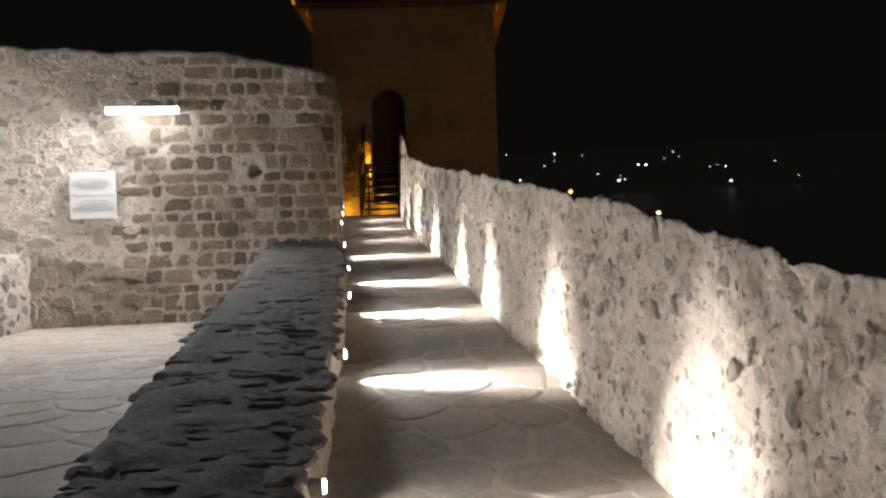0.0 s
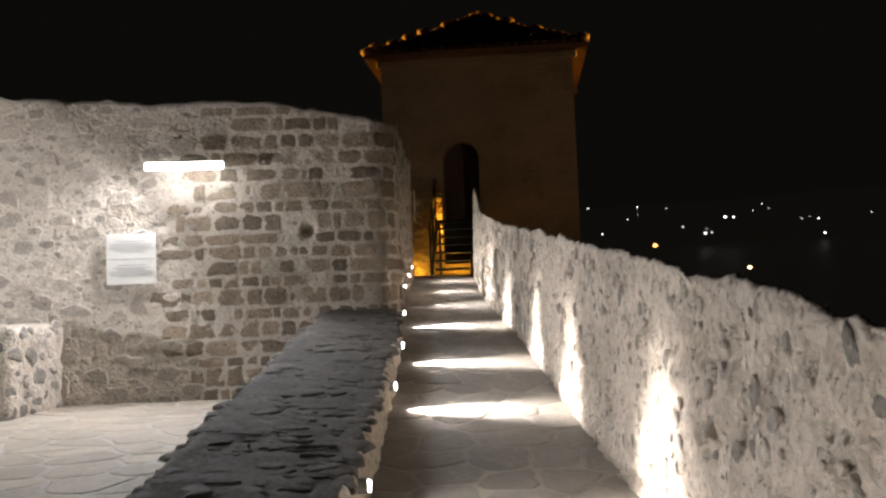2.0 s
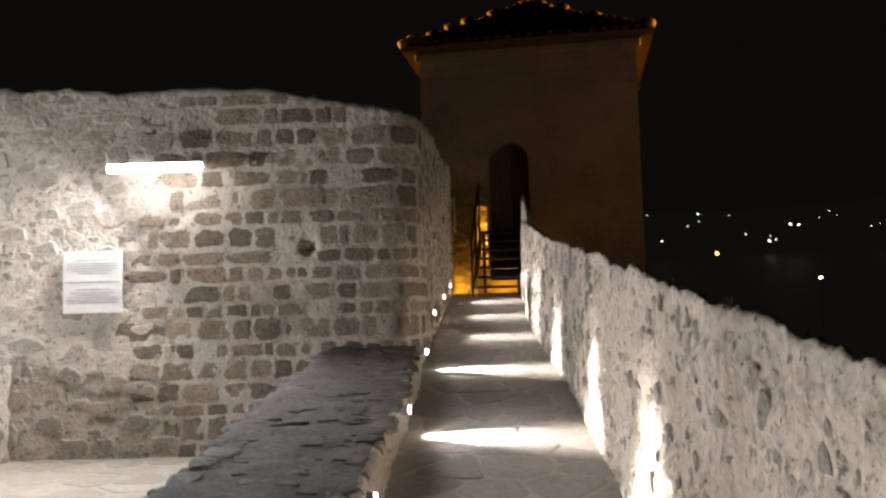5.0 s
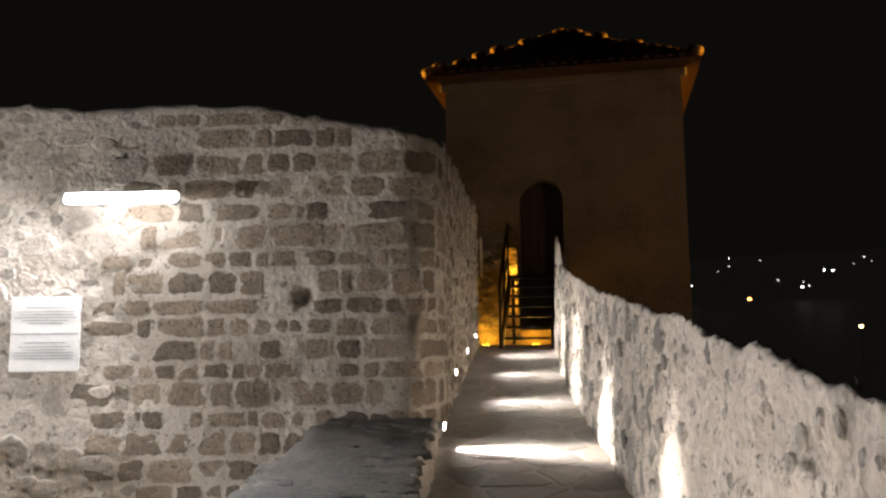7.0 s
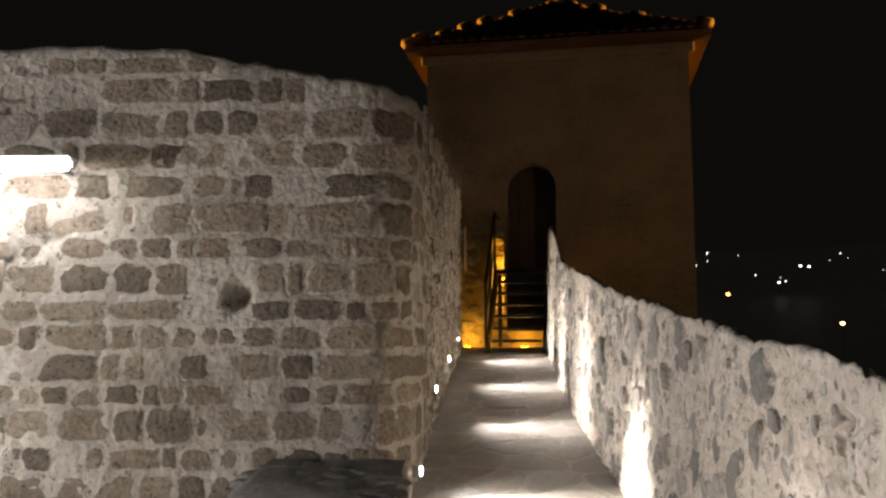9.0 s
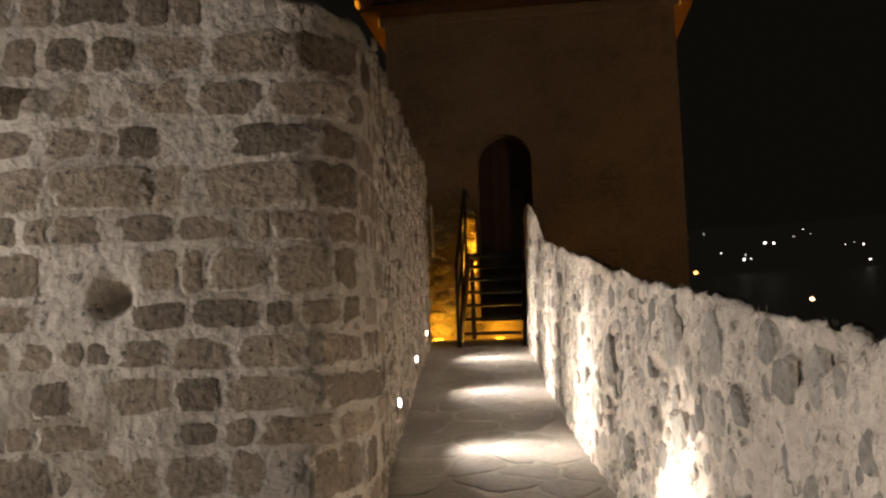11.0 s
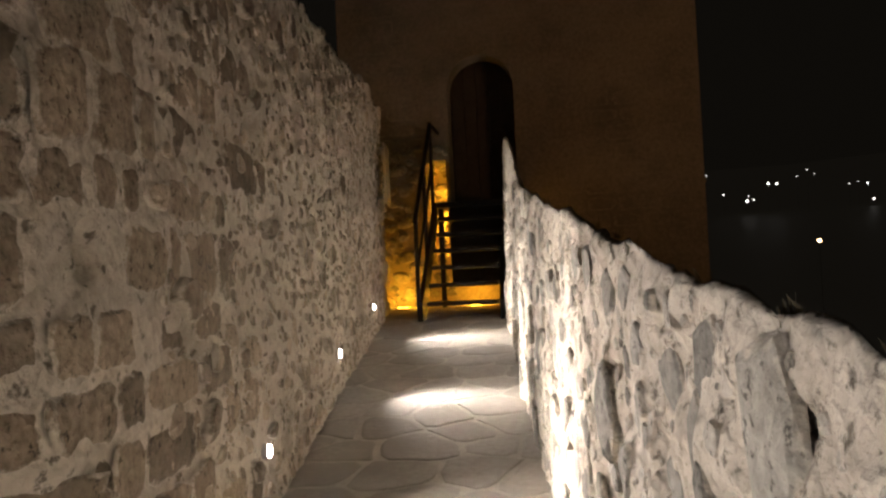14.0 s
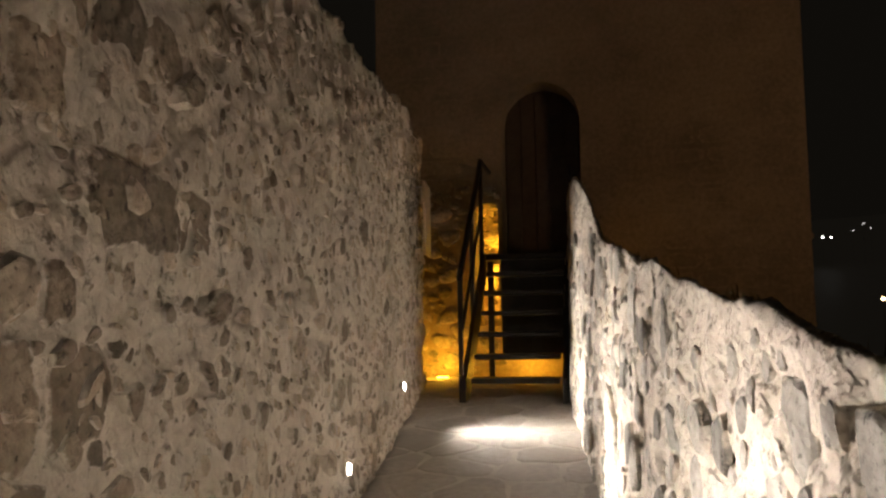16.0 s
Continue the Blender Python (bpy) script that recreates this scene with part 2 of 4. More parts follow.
def rod(bm, a, b, r, sides=10):
    a, b = Vector(a), Vector(b)
    made = bmesh.ops.create_cone(bm, cap_ends=True, segments=sides, radius1=r, radius2=r, depth=(b - a).length)["verts"]
    turn = (b - a).to_track_quat("Z", "Y").to_matrix().to_4x4()
    bmesh.ops.transform(bm, matrix=Matrix.Translation((a + b) / 2) @ turn, verts=made)
    return bm


def empty(name, at, label, category, group=""):
    ob = new(name)
    ob.location = at
    ob.empty_display_size = 0.2
    bpy.context.view_layer.update()
    return tagged(ob, label, category, group)


def under(ob, parent):
    """Parents ob, whose mesh is in world places, under a thing that stands elsewhere."""
    ob.parent = parent
    ob.matrix_parent_inverse = Matrix.Translation(parent.location).inverted()
    return ob


def upart(name, bm, mat, parent, label="", smooth=False):
    return under(part(name, bm, mat, None, label, smooth), parent)


def swept_wall(name, path, profile, mat, label, category, relief):
    """A solid wall: a closed cross-section carried along a path, with a rough skin.
    profile(s) gives rows of (offset to the right, height, relief weight)."""
    rows, verts, weight, normal = [], [], [], []
    for i, s in enumerate(path.s):
        c, n = path.xy[i], path.n[i]
        prof = profile(s)
        for h, z, w in prof:
            verts.append((c[0] + n[0] * h, c[1] + n[1] * h, z))
            weight.append(w)
            normal.append((n[0], n[1]))
        rows.append(len(prof))
    k, count = rows[0], len(path.s)
    verts, weight, normal = np.array(verts), np.array(weight), np.array(normal)
    d = relief(verts) * weight
    grid = verts.reshape(count, k, 3)
    tz = np.gradient(grid[:, :, 2], axis=1).reshape(-1)
    th = np.gradient((grid[:, :, :2] * normal.reshape(count, k, 2)).sum(2), axis=1).reshape(-1)
    size = np.hypot(tz, th) + 1e-9
    verts[:, :2] += normal * (d * tz / size)[:, None]
    verts[:, 2] += -d * th / size
    faces = []
    for i in range(count - 1):
        a, b = i * k, (i + 1) * k
        faces += [(a + j, b + j, b + (j + 1) % k, a + (j + 1) % k) for j in range(k)]
    faces += [tuple(range(k - 1, -1, -1)), tuple(range((count - 1) * k, count * k))]
    ob = new(name, mesh_from(name, verts, faces, mat, True))
    return tagged(ob, label, category, kind="structure")


STONE_RINGS = ((1.10, -1.0, 1.0), (1.0, 0.30, 0.92), (0.86, 0.80, 0.62), (0.5, 0.95, 0.22))


def blob_stone(rng, sides=14, square=0.0):
    """A unit stone: a ragged, angular outline, a buried rim and a chipped, uneven face. x, y from -1 to 1, z out.
    Gives vertices, faces and how near each vertex lies to the rim."""
    verts, faces, rim, radii = [], [], [], []
    turn = 0.0 if square else rng.uniform(0, 6.28)
    waves = [(rng.uniform(0, 6.28), rng.uniform(0.02, 0.07) if square else rng.uniform(0.06, 0.17)) for _ in range(3)]
    cuts = [(rng.uniform(0, 6.28), rng.uniform(0.52, 0.88)) for _ in range(rng.choice((3, 4, 5)))]
    for i in range(sides):
        a = 6.2832 * i / sides
        r = 1.0
        if square:
            r = min(1 / max(abs(math.cos(a)), 1e-6), 1 / max(abs(math.sin(a)), 1e-6), 1.33)
        for k, (phase, amount) in enumerate(waves):
            r *= 1 + amount * math.sin((k + 2) * a + phase)
        if not square:
            for b, far in cuts:
                if math.cos(a - b) > 0.05:
                    r = min(r, far / math.cos(a - b))
        radii.append((a + turn, r * rng.uniform(0.90, 1.06)))
    lean = (rng.uniform(-0.25, 0.25), rng.uniform(-0.25, 0.25))
    for scale, z, near in STONE_RINGS:
        for a, r in radii:
            k = scale * r * rng.uniform(0.95, 1.05)
            x, y = k * math.cos(a), k * math.sin(a)
            verts.append((x, y, z + (rng.uniform(-0.2, 0.16) + lean[0] * x + lean[1] * y if z > 0 else 0)))
            rim.append(near)
    verts.append((rng.uniform(-0.15, 0.15), rng.uniform(-0.15, 0.15), 1.0))
    rim.append(0.0)
    for ring in range(3):
        for i in range(sides):
            a, b = ring * sides + i, ring * sides + (i + 1) % sides
            faces.append((a, b, b + sides, a + sides))
    for i in range(sides):
        faces.append((3 * sides + i, 3 * sides + (i + 1) % sides, 4 * sides))
    return verts, faces, rim


def lay_pieces(parent, name, shapes, poses, mat, mat_joined, limit=300, smooth=True):
    """The first poses become objects of their own on shared meshes; the rest is joined."""
    meshes = [mesh_from(name, v, f, mat, smooth, e) for v, f, e in shapes]
    for i, (k, m) in enumerate(poses[:limit]):
        ob = new(name, meshes[k])
        ob.parent = parent
        ob.matrix_world = m
    rest = poses[limit:]
    if rest:
        verts, faces, rim, base = [], [], [], 0
        for k, m in rest:
            v, f, e = shapes[k]
            a = np.array(m)
            w = np.array(v) @ a[:3, :3].T + a[:3, 3]
            verts.append(w)
            rim += e
            faces += [tuple(base + i for i in q) for q in f]
            base += len(v)
        ob = new("rubble", mesh_from("rubble", np.concatenate(verts), faces, mat_joined, smooth, rim))
        ob.parent = parent
        tagged(ob, kind="stuff")


def wall_pose(path, s, z, out, width, height, depth, spin=0.0, lean=0.0, relief=None):
    c, n = path.at(s)
    if relief:
        out += float(relief(np.array([[c[0] + n[0] * out, c[1] + n[1] * out, z]]))[0])
    ex, ez = Vector((-n[1], n[0], 0)), Vector((n[0], n[1], lean)).normalized()
    ey = ez.cross(ex)
    turn = Matrix((ex, ey, ez)).transposed().to_4x4()
    return Matrix.Translation((c[0] + n[0] * out, c[1] + n[1] * out, z)) @ turn @ pose(0, 0, 0, 0, 0, spin) @ Matrix.Diagonal((width / 2, height / 2, depth, 1))


def scatter(rng, width, height, sizes, tries, gap=0.9):
    """Places of stones of falling sizes that keep clear of each other: (u, v, size)."""
    cells, out = {}, []
    biggest = max(sizes)
    for size, count in zip(sizes, tries):
        for _ in range(count):
            u, v = rng.uniform(0, width), rng.uniform(0, height)
            key, clear = (int(u / biggest), int(v / biggest)), True
            for i in (-1, 0, 1):
                for j in (-1, 0, 1):
                    for (a, b, c) in cells.get((key[0] + i, key[1] + j), ()):
                        if (a - u) ** 2 + (b - v) ** 2 < (gap * (c + size) / 2) ** 2:
                            clear = False
            if clear:
                cells.setdefault(key, []).append((u, v, size))
                out.append((u, v, size))
    return out


def cells_of(points, reach, outline):
    """Voronoi cells, each clipped by its neighbours and the outline (a function that gives a start polygon)."""
    pts = np.array(points)
    out = []
    for i, p in enumerate(pts):
        poly = [np.array(q, float) for q in outline(p)]
        near = np.argsort(((pts - p) ** 2).sum(1))[1:22]
        for j in near:
            q = pts[j]
            if np.hypot(*(q - p)) > 2 * reach:
                break
            mid, d = (p + q) / 2, q - p
            side = [(v - mid) @ d for v in poly]
            cut = []
            for a in range(len(poly)):
                b = (a + 1) % len(poly)
                if side[a] <= 0:
                    cut.append(poly[a])
                if (side[a] < 0) != (side[b] < 0):
                    f = side[a] / (side[a] - side[b])
                    cut.append(poly[a] + f * (poly[b] - poly[a]))
            poly = cut
            if len(poly) < 3:
                break
        if len(poly) >= 3:
            out.append((p, poly))
    return out


def flagstones(parent, cells, height, mat, mat_joined, joint, order, limit=300):
    """Paving slabs with rounded, worn rims on a bed."""
    rng = random.Random(5)
    cells = sorted(cells, key=lambda c: order(c[0]))
    joined_v, joined_f = [], []
    for index, (p, poly) in enumerate(cells):
        c = sum(poly) / len(poly)
        fine = []
        for a in range(len(poly)):
            q, r = poly[a], poly[(a + 1) % len(poly)]
            fine += [q + 0.18 * (r - q), (q + r) / 2 + 0.0, q + 0.82 * (r - q)]
        size = np.mean([np.hypot(*(q - c)) for q in fine])
        if size < 0.06:
            continue
        tilt = (rng.uniform(-0.006, 0.006), rng.uniform(-0.006, 0.006), rng.uniform(-0.001, 0.002))
        n, verts = len(fine), []
        wobble = [rng.uniform(-0.012, 0.012) for _ in fine]
        for drop, inset in ((-0.03, joint * 0.45), (0.0, joint * 0.5), (0.0035, joint * 0.5 + 0.02)):
            for q, w in zip(fine, wobble):
                d = q - c
                r = max(np.hypot(*d), 1e-6)
                k = max(0.2, (r - inset + w) / r)
                x, y = c + d * k
                verts.append((x, y, height(x, y) + drop + (0 if drop < 0 else tilt[0] * (x - c[0]) + tilt[1] * (y - c[1]) + tilt[2])))
        verts.append((c[0], c[1], height(*c) + 0.004 + tilt[2]))
        faces = [(k * n + i, k * n + (i + 1) % n, (k + 1) * n + (i + 1) % n, (k + 1) * n + i) for k in (0, 1) for i in range(n)]
        faces += [(2 * n + i, 2 * n + (i + 1) % n, 3 * n) for i in range(n)]
        if index < limit:
            ob = new("flagstone", mesh_from("flagstone", verts, faces, mat))
            ob.parent = parent
        else:
            base = len(joined_v)
            joined_v += verts
            joined_f += [tuple(base + i for i in f) for f in faces]
    if joined_v:
        ob = new("paving", mesh_from("paving", joined_v, joined_f, mat_joined))
        ob.parent = parent
        tagged(ob, kind="stuff")


# ---- plan ----
LEFT_EDGE = [(-6, 0.05), (2, -0.47), (3.6, -0.57), (5.4, -0.71), (7.6, -0.92), (9.7, -1.16), (12, -1.47), (14.3, -1.76), (16.4, -1.98), (18.5, -2.20), (20.3, -2.38), (22, -2.5)]
RIGHT_EDGE = [(-6, 1.9), (2, 1.16), (4.75, 0.78), (7, 0.50), (8.8, 0.29), (10.9, 0.05), (13.2, -0.27), (15.3, -0.55), (17.2, -0.72), (18.8, -0.88), (22, -1.1)]
COPING_LEFT = [(-6, -0.7), (3.05, -1.49), (4, -1.6), (6, -1.80), (7, -1.93), (9, -2.14), (12, -2.42)]
PARAPET_TOP = [(-6, 1.05), (2.9, 1.11), (4, 1.185), (7, 1.22), (9, 1.24), (11, 1.235), (12.4, 1.245), (13.6, 1.30), (15, 1.35), (16.8, 1.40), (17.1, 1.43), (17.35, 1.53), (17.7, 1.64), (18.0, 1.73), (18.6, 1.83), (19.5, 1.90), (22, 1.95)]


def ramp_z(y):
    return SLOPE * min(y, 20.0)


COURT_Z = 0.48
TOWER_Y = 21.5

# ---- ground ----
def ground_height(x, y):
    r = math.hypot(x, y - 8)
    far = max(0.0, r - 170)
    z = -3.2 - 1.6 * max(0.0, min(1.0, (x - 1.5) / 12.0)) - 7.0 * max(0.0, min(1.0, (r - 20) / 120))
    return z + 0.13 * far + 10.0 * noise.noise((x / 160, y / 160, 0)) * min(1, far / 150)


rings = [0.0, 6, 12, 20, 32, 50, 75, 110, 150, 200, 260, 330, 420, 520, 650, 800, 1000, 1300]
spokes = 72
gv, gf = [(0, 8, ground_height(0, 8))], []
for r in rings[1:]:
    for k in range(spokes):
        a = 2 * math.pi * k / spokes
        x, y = r * math.cos(a), 8 + r * math.sin(a)
        gv.append((x, y, ground_height(x, y)))
for k in range(spokes):
    gf.append((0, 1 + k, 1 + (k + 1) % spokes))
for ring in range(len(rings) - 2):
    for k in range(spokes):
        a, b = 1 + ring * spokes + k, 1 + ring * spokes + (k + 1) % spokes
        gf.append((a, a + spokes, b + spokes, b))
ground = tagged(new("ground", mesh_from("ground", gv, gf, EARTH, True)), "dark grassy hillside falling away to a valley at night", "ground", kind="structure")
ground.data.materials.append(FAR_HILL_GLOW)
# Hillside beyond 60 m takes the added glow; the near ground stays unlit.
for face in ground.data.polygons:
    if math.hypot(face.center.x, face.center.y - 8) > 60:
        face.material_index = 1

# ---- courtyard and ramp beds ----
def strip(name, left, right, y0, y1, height, bottom, mat, label, step=0.25, across=6):
    ys = np.arange(y0, y1 + 1e-6, step)
    verts, faces = [], []
    for y in ys:
        for i in range(across + 1):
            x = left(y) + (right(y) - left(y)) * i / across
            verts.append((x, y, height(y)))
        verts += [(right(y), y, bottom), (left(y), y, bottom)]
    k = across + 3
    for r in range(len(ys) - 1):
        a, b = r * k, (r + 1) * k
        faces += [(a + j, a + (j + 1) % k, b + (j + 1) % k, b + j) for j in range(k)]
    faces += [tuple(range(k)), tuple(range((len(ys) - 1) * k + k - 1, (len(ys) - 1) * k - 1, -1))]
    return tagged(new(name, mesh_from(name, verts, faces, mat)), label, "floor", kind="structure")


ramp = strip("floor_ramp", lambda y: curve_at(LEFT_EDGE, y) - 0.06, lambda y: curve_at(RIGHT_EDGE, y) + 0.06, -5.0, 20.9, lambda y: ramp_z(y), -3.4, JOINT,
             "sloping walkway of grey flagstones with pale mortar joints")
court = strip("floor_courtyard", lambda y: -14.0, lambda y: curve_at(COPING_LEFT, y) + 0.12, -5.0, 11.8, lambda y: COURT_Z, -3.4, JOINT,
              "courtyard paved with warm irregular flagstones and pale joints", across=2)
landing_floor = tagged(new("floor_tower", mesh_from("floor_tower", [(-3.19, 20.92, 2.195), (1.3, 20.92, 2.195), (1.3, 26.2, 2.195), (-3.19, 26.2, 2.195), (-3.19, 20.92, -3), (1.3, 20.92, -3), (1.3, 26.2, -3), (-3.19, 26.2, -3)],
    [(0, 1, 2, 3), (0, 4, 5, 1), (1, 5, 6, 2), (2, 6, 7, 3), (3, 7, 4, 0), (4, 7, 6, 5)], JOINT)), "stone floor leading into the base of the tower", "floor", kind="structure")

# ---- big wall on the courtyard side ----
WALL_PATH = Path([(-14, 10.1), (-4.65, 11.58), (-2.4, 11.91), (-1.86, 12.0), (-1.63, 12.1), (-1.53, 12.4), (-1.61, 13.1), (-1.76, 14.3), (-1.98, 16.4), (-2.2, 18.5), (-2.34, 19.8), (-2.42, 20.35), (-2.62, 20.45), (-3.5, 20.5)], 0.026, 6)
CORNER_S = WALL_PATH.where_y(12.1)
END_S = WALL_PATH.where_y(20.3)
WALL_TOP = [(0, 4.50), (CORNER_S - 5, 4.42), (CORNER_S - 1.4, 4.31), (CORNER_S - 0.5, 4.16), (CORNER_S, 4.04), (CORNER_S + 0.7, 4.08), (CORNER_S + 3, 4.36), (CORNER_S + 6, 4.50), (END_S, 4.64), (END_S + 2, 4.6)]


def wall_top(s):
    return curve_at(WALL_TOP, s) + 0.05 * value_noise(np.array([s * 2.2, 0.3, 0.7]), 3) + 0.03 * value_noise(np.array([s * 6.0, 4.3, 0.7]), 4)


def wall_profile(s):
    c, _ = WALL_PATH.at(s)
    bottom = 0.30 if s < CORNER_S - 0.1 else ramp_z(c[1]) - 0.2
    top = wall_top(s)
    rows = [(0.0, bottom + (top - 0.06 - bottom) * i / 92, 1.0 if i else 0.0) for i in range(93)]
    rows += [(-0.05, top - 0.015, 1.0), (-0.16, top, 1.0), (-0.30, top + 0.01, 1.0), (-0.45, top, 1.0), (-0.58, top - 0.08, 0.5), (-0.6, bottom, 0)]
    return rows


HOLES = ((-2.63, 11.89, 2.60, 0.085), (-1.555, 12.55, 2.74, 0.06))


def hollows(p):
    """Two old beam holes and a slanting scar under the lamp, as dents in the wall."""
    dents = sum(-0.16 * np.exp(-(((p - np.array(h[:3])) ** 2).sum(1) / h[3] ** 2) ** 2) for h in HOLES)
    along_scar = np.clip((p[:, 0] + 4.55) / 1.15, 0, 1)
    drop = p[:, 2] - (2.72 + 0.42 * along_scar + 0.05 * value_noise(p * 4.0, 81))
    inside = ((p[:, 0] > -4.6) & (p[:, 0] < -3.35) & (p[:, 1] < 12)).astype(float)
    return dents - inside * (0.028 + 0.03 * value_noise(p * 9.0, 82)) * np.exp(-(drop / 0.075) ** 2)


def pits(p, size, seed, above):
    """Hollows where mortar has fallen out: 0 on sound wall, up to 1 in a pit."""
    return np.clip((rough(p, size, 2, seed) - above) / 0.35, 0, 1)


wall_relief = lambda p: -(0.006 + 0.022 * np.clip((p[:, 1] - 12.3) / 2.0, 0, 1)) * pits(p, 0.11, 61, 0.32) + (0.42 + 0.5 * np.clip((p[:, 1] - 12.6) / 2.2, 0, 1)) * (0.020 * rough(p, 0.30, 2, 11) + 0.024 * (np.abs(rough(p, 0.15, 1, 12)) - 0.3) + 0.012 * rough(p, 0.09, 1, 13)) + hollows(p)
wall = swept_wall("wall_courtyard", WALL_PATH, wall_profile, MORTAR, "tall old fortress wall of coursed and rubble stone with pale pointing", "wall",
                  wall_relief)

# ---- parapet ----
PARAPET_PATH = Path([(curve_at(RIGHT_EDGE, y), y) for y in np.arange(20.9, -5.01, -0.5)], 0.028, 3)


def parapet_profile(s):
    c, _ = PARAPET_PATH.at(s)
    z0 = ramp_z(c[1])
    top = z0 + curve_at(PARAPET_TOP, c[1]) + 0.01 + 0.022 * value_noise(np.array([s * 2.6, 1.3, 0.7]), 5) + 0.016 * value_noise(np.array([s * 7.5, 4.3, 2.7]), 6) + 0.015 * value_noise(np.array([s * 15.0, 4.3, 2.7]), 7)
    rows = [(0.03 - 0.05 * i / 44, z0 - 0.12 + (top - 0.09 - z0 + 0.12) * i / 44, 1.0) for i in range(45)]
    rows += [(-0.022, top - 0.045, 0.8), (-0.026, top - 0.012, 0.6), (-0.045, top, 0.5), (-0.062, top - 0.05, 0.5), (-0.085, top - 0.14, 0.4), (-0.12, top - 0.28, 0.4), (-0.20, top - 0.50, 0.4), (-0.34, z0 - 0.4, 0.3), (-0.5, -4.4, 0)]
    return rows


parapet_relief = lambda p: 0.015 * rough(p, 0.34, 2, 21) + 0.024 * (np.abs(rough(p, 0.16, 1, 22)) - 0.35) + 0.018 * rough(p, 0.085, 1, 23) - 0.03 * pits(p, 0.10, 71, 0.34)
parapet = swept_wall("wall_parapet", PARAPET_PATH, parapet_profile, PARAPET_MORTAR, "waist-high rubble parapet heavily smeared with pale mortar", "wall",
                     parapet_relief)

# ---- low wall between ramp and courtyard ----
LOW_PATH = Path([(curve_at(LEFT_EDGE, y), y) for y in np.arange(-5.0, 12.01, 0.5)], 0.045, 2)


def low_profile(s):
    c, _ = LOW_PATH.at(s)
    z0, top = ramp_z(c[1]), 0.27 + ramp_z(c[1]) - 0.02
    wide = c[0] - curve_at(COPING_LEFT, c[1])
    rows = [(0.01 - 0.02 * i / 9, z0 - 0.1 + (top - 0.03 - z0 + 0.1) * i / 9, 1.0) for i in range(10)]
    rows += [(-0.025, top - 0.006, 1.0)] + [(-0.05 - (wide - 0.09) * i / 20, top + 0.004, 0.8) for i in range(21)]
    rows += [(-wide + 0.01, top - 0.03, 1.0)] + [(-wide, top - 0.06 - (top - 0.12 - 0.2) * i / 12, 1.0) for i in range(13)]
    rows += [(-wide * 0.5, -0.3, 0.0)]
    return rows


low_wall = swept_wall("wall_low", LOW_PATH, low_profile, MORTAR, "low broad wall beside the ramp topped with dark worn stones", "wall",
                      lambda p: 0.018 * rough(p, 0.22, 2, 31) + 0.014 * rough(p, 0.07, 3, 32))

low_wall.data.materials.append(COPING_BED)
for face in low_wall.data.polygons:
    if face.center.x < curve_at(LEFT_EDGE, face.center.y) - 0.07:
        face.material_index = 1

# ---- stub pier in the courtyard corner ----
PIER_PATH = Path([(-9.0, 10.0), (-5.78, 10.12), (-5.62, 10.22), (-5.66, 10.8), (-5.70, 11.45)], 0.05, 2)


def pier_profile(s):
    rows = [(0.0, 0.40 + 1.05 * i / 22, 1.0) for i in range(23)]
    return rows + [(-0.05, 1.50, 1.0), (-0.2, 1.52, 1.0), (-0.5, 1.53, 1.0), (-0.55, 0.40, 0)]


pier = swept_wall("wall_pier", PIER_PATH, pier_profile, MORTAR, "low rubble stub of wall against the courtyard wall", "wall",
                  lambda p: 0.03 * rough(p, 0.28, 2, 41) + 0.02 * rough(p, 0.08, 3, 42))


# ---- tower ----
def holed_wall(name, outer, holes, y0, y1, mat):
    bm = bmesh.new()
    for loop in [outer] + holes:
        vs = [bm.verts.new((x, y0, z)) for x, z in loop]
        for a in range(len(vs)):
            bm.edges.new((vs[a], vs[(a + 1) % len(vs)]))
    made = bmesh.ops.triangle_fill(bm, use_beauty=True, edges=bm.edges[:])["geom"]
    faces = [f for f in made if isinstance(f, bmesh.types.BMFace)]
    out = bmesh.ops.extrude_face_region(bm, geom=faces)["geom"]
    bmesh.ops.translate(bm, vec=(0, y1 - y0, 0), verts=[v for v in out if isinstance(v, bmesh.types.BMVert)])
    return part(name, bm, mat)


TX0, TX1, TOP = -3.20, 1.50, 7.62
arch = [(-1.745, 3.50)] + [(-1.305 - 0.44 * math.cos(math.pi * i / 14), 5.05 + 0.44 * math.sin(math.pi * i / 14)) for i in range(15)] + [(-0.865, 3.50)]
passage = [(-2.07, 2.75), (-2.07, 4.05), (-2.0, 4.13), (-1.80, 4.13), (-1.80, 2.75)]
front = holed_wall("wall_tower_front", [(TX0, -4), (TX0, TOP), (TX1, TOP), (TX1, -4)], [arch[::-1], passage], TOWER_Y, TOWER_Y + 0.7, TOWER_STONE)
tagged(front, "dim stone tower front with arched doorway and a lit slit window", "wall", kind="structure")
for nm, b in (("wall_tower_west", (TX0, TOWER_Y + 0.702, -4, TX0 + 0.7, 26.0, TOP)), ("wall_tower_east", (TX1 - 0.7, TOWER_Y + 0.702, -4, TX1, 26.0, TOP)), ("wall_tower_back", (TX0 + 0.702, 25.3, -4, TX1 - 0.702, 26.0, TOP))):
    tagged(part(nm, boxed(*b, bevel=0.02), TOWER_STONE), "stone side of a square fortress tower", "wall", kind="structure")
inner_wall = tagged(part("wall_tower_inner", boxed(TX0 + 0.71, 22.9, 2.2, TX1 - 0.71, 23.2, 4.6), MORTAR), "rubble wall inside the base of the tower", "wall", kind="structure")
tagged(part("ceiling_tower", boxed(TX0 + 0.71, 22.203, 4.3, TX1 - 0.71, 22.897, 4.5), TOWER_STONE), "stone vault over the passage in the tower", "ceiling", kind="structure")

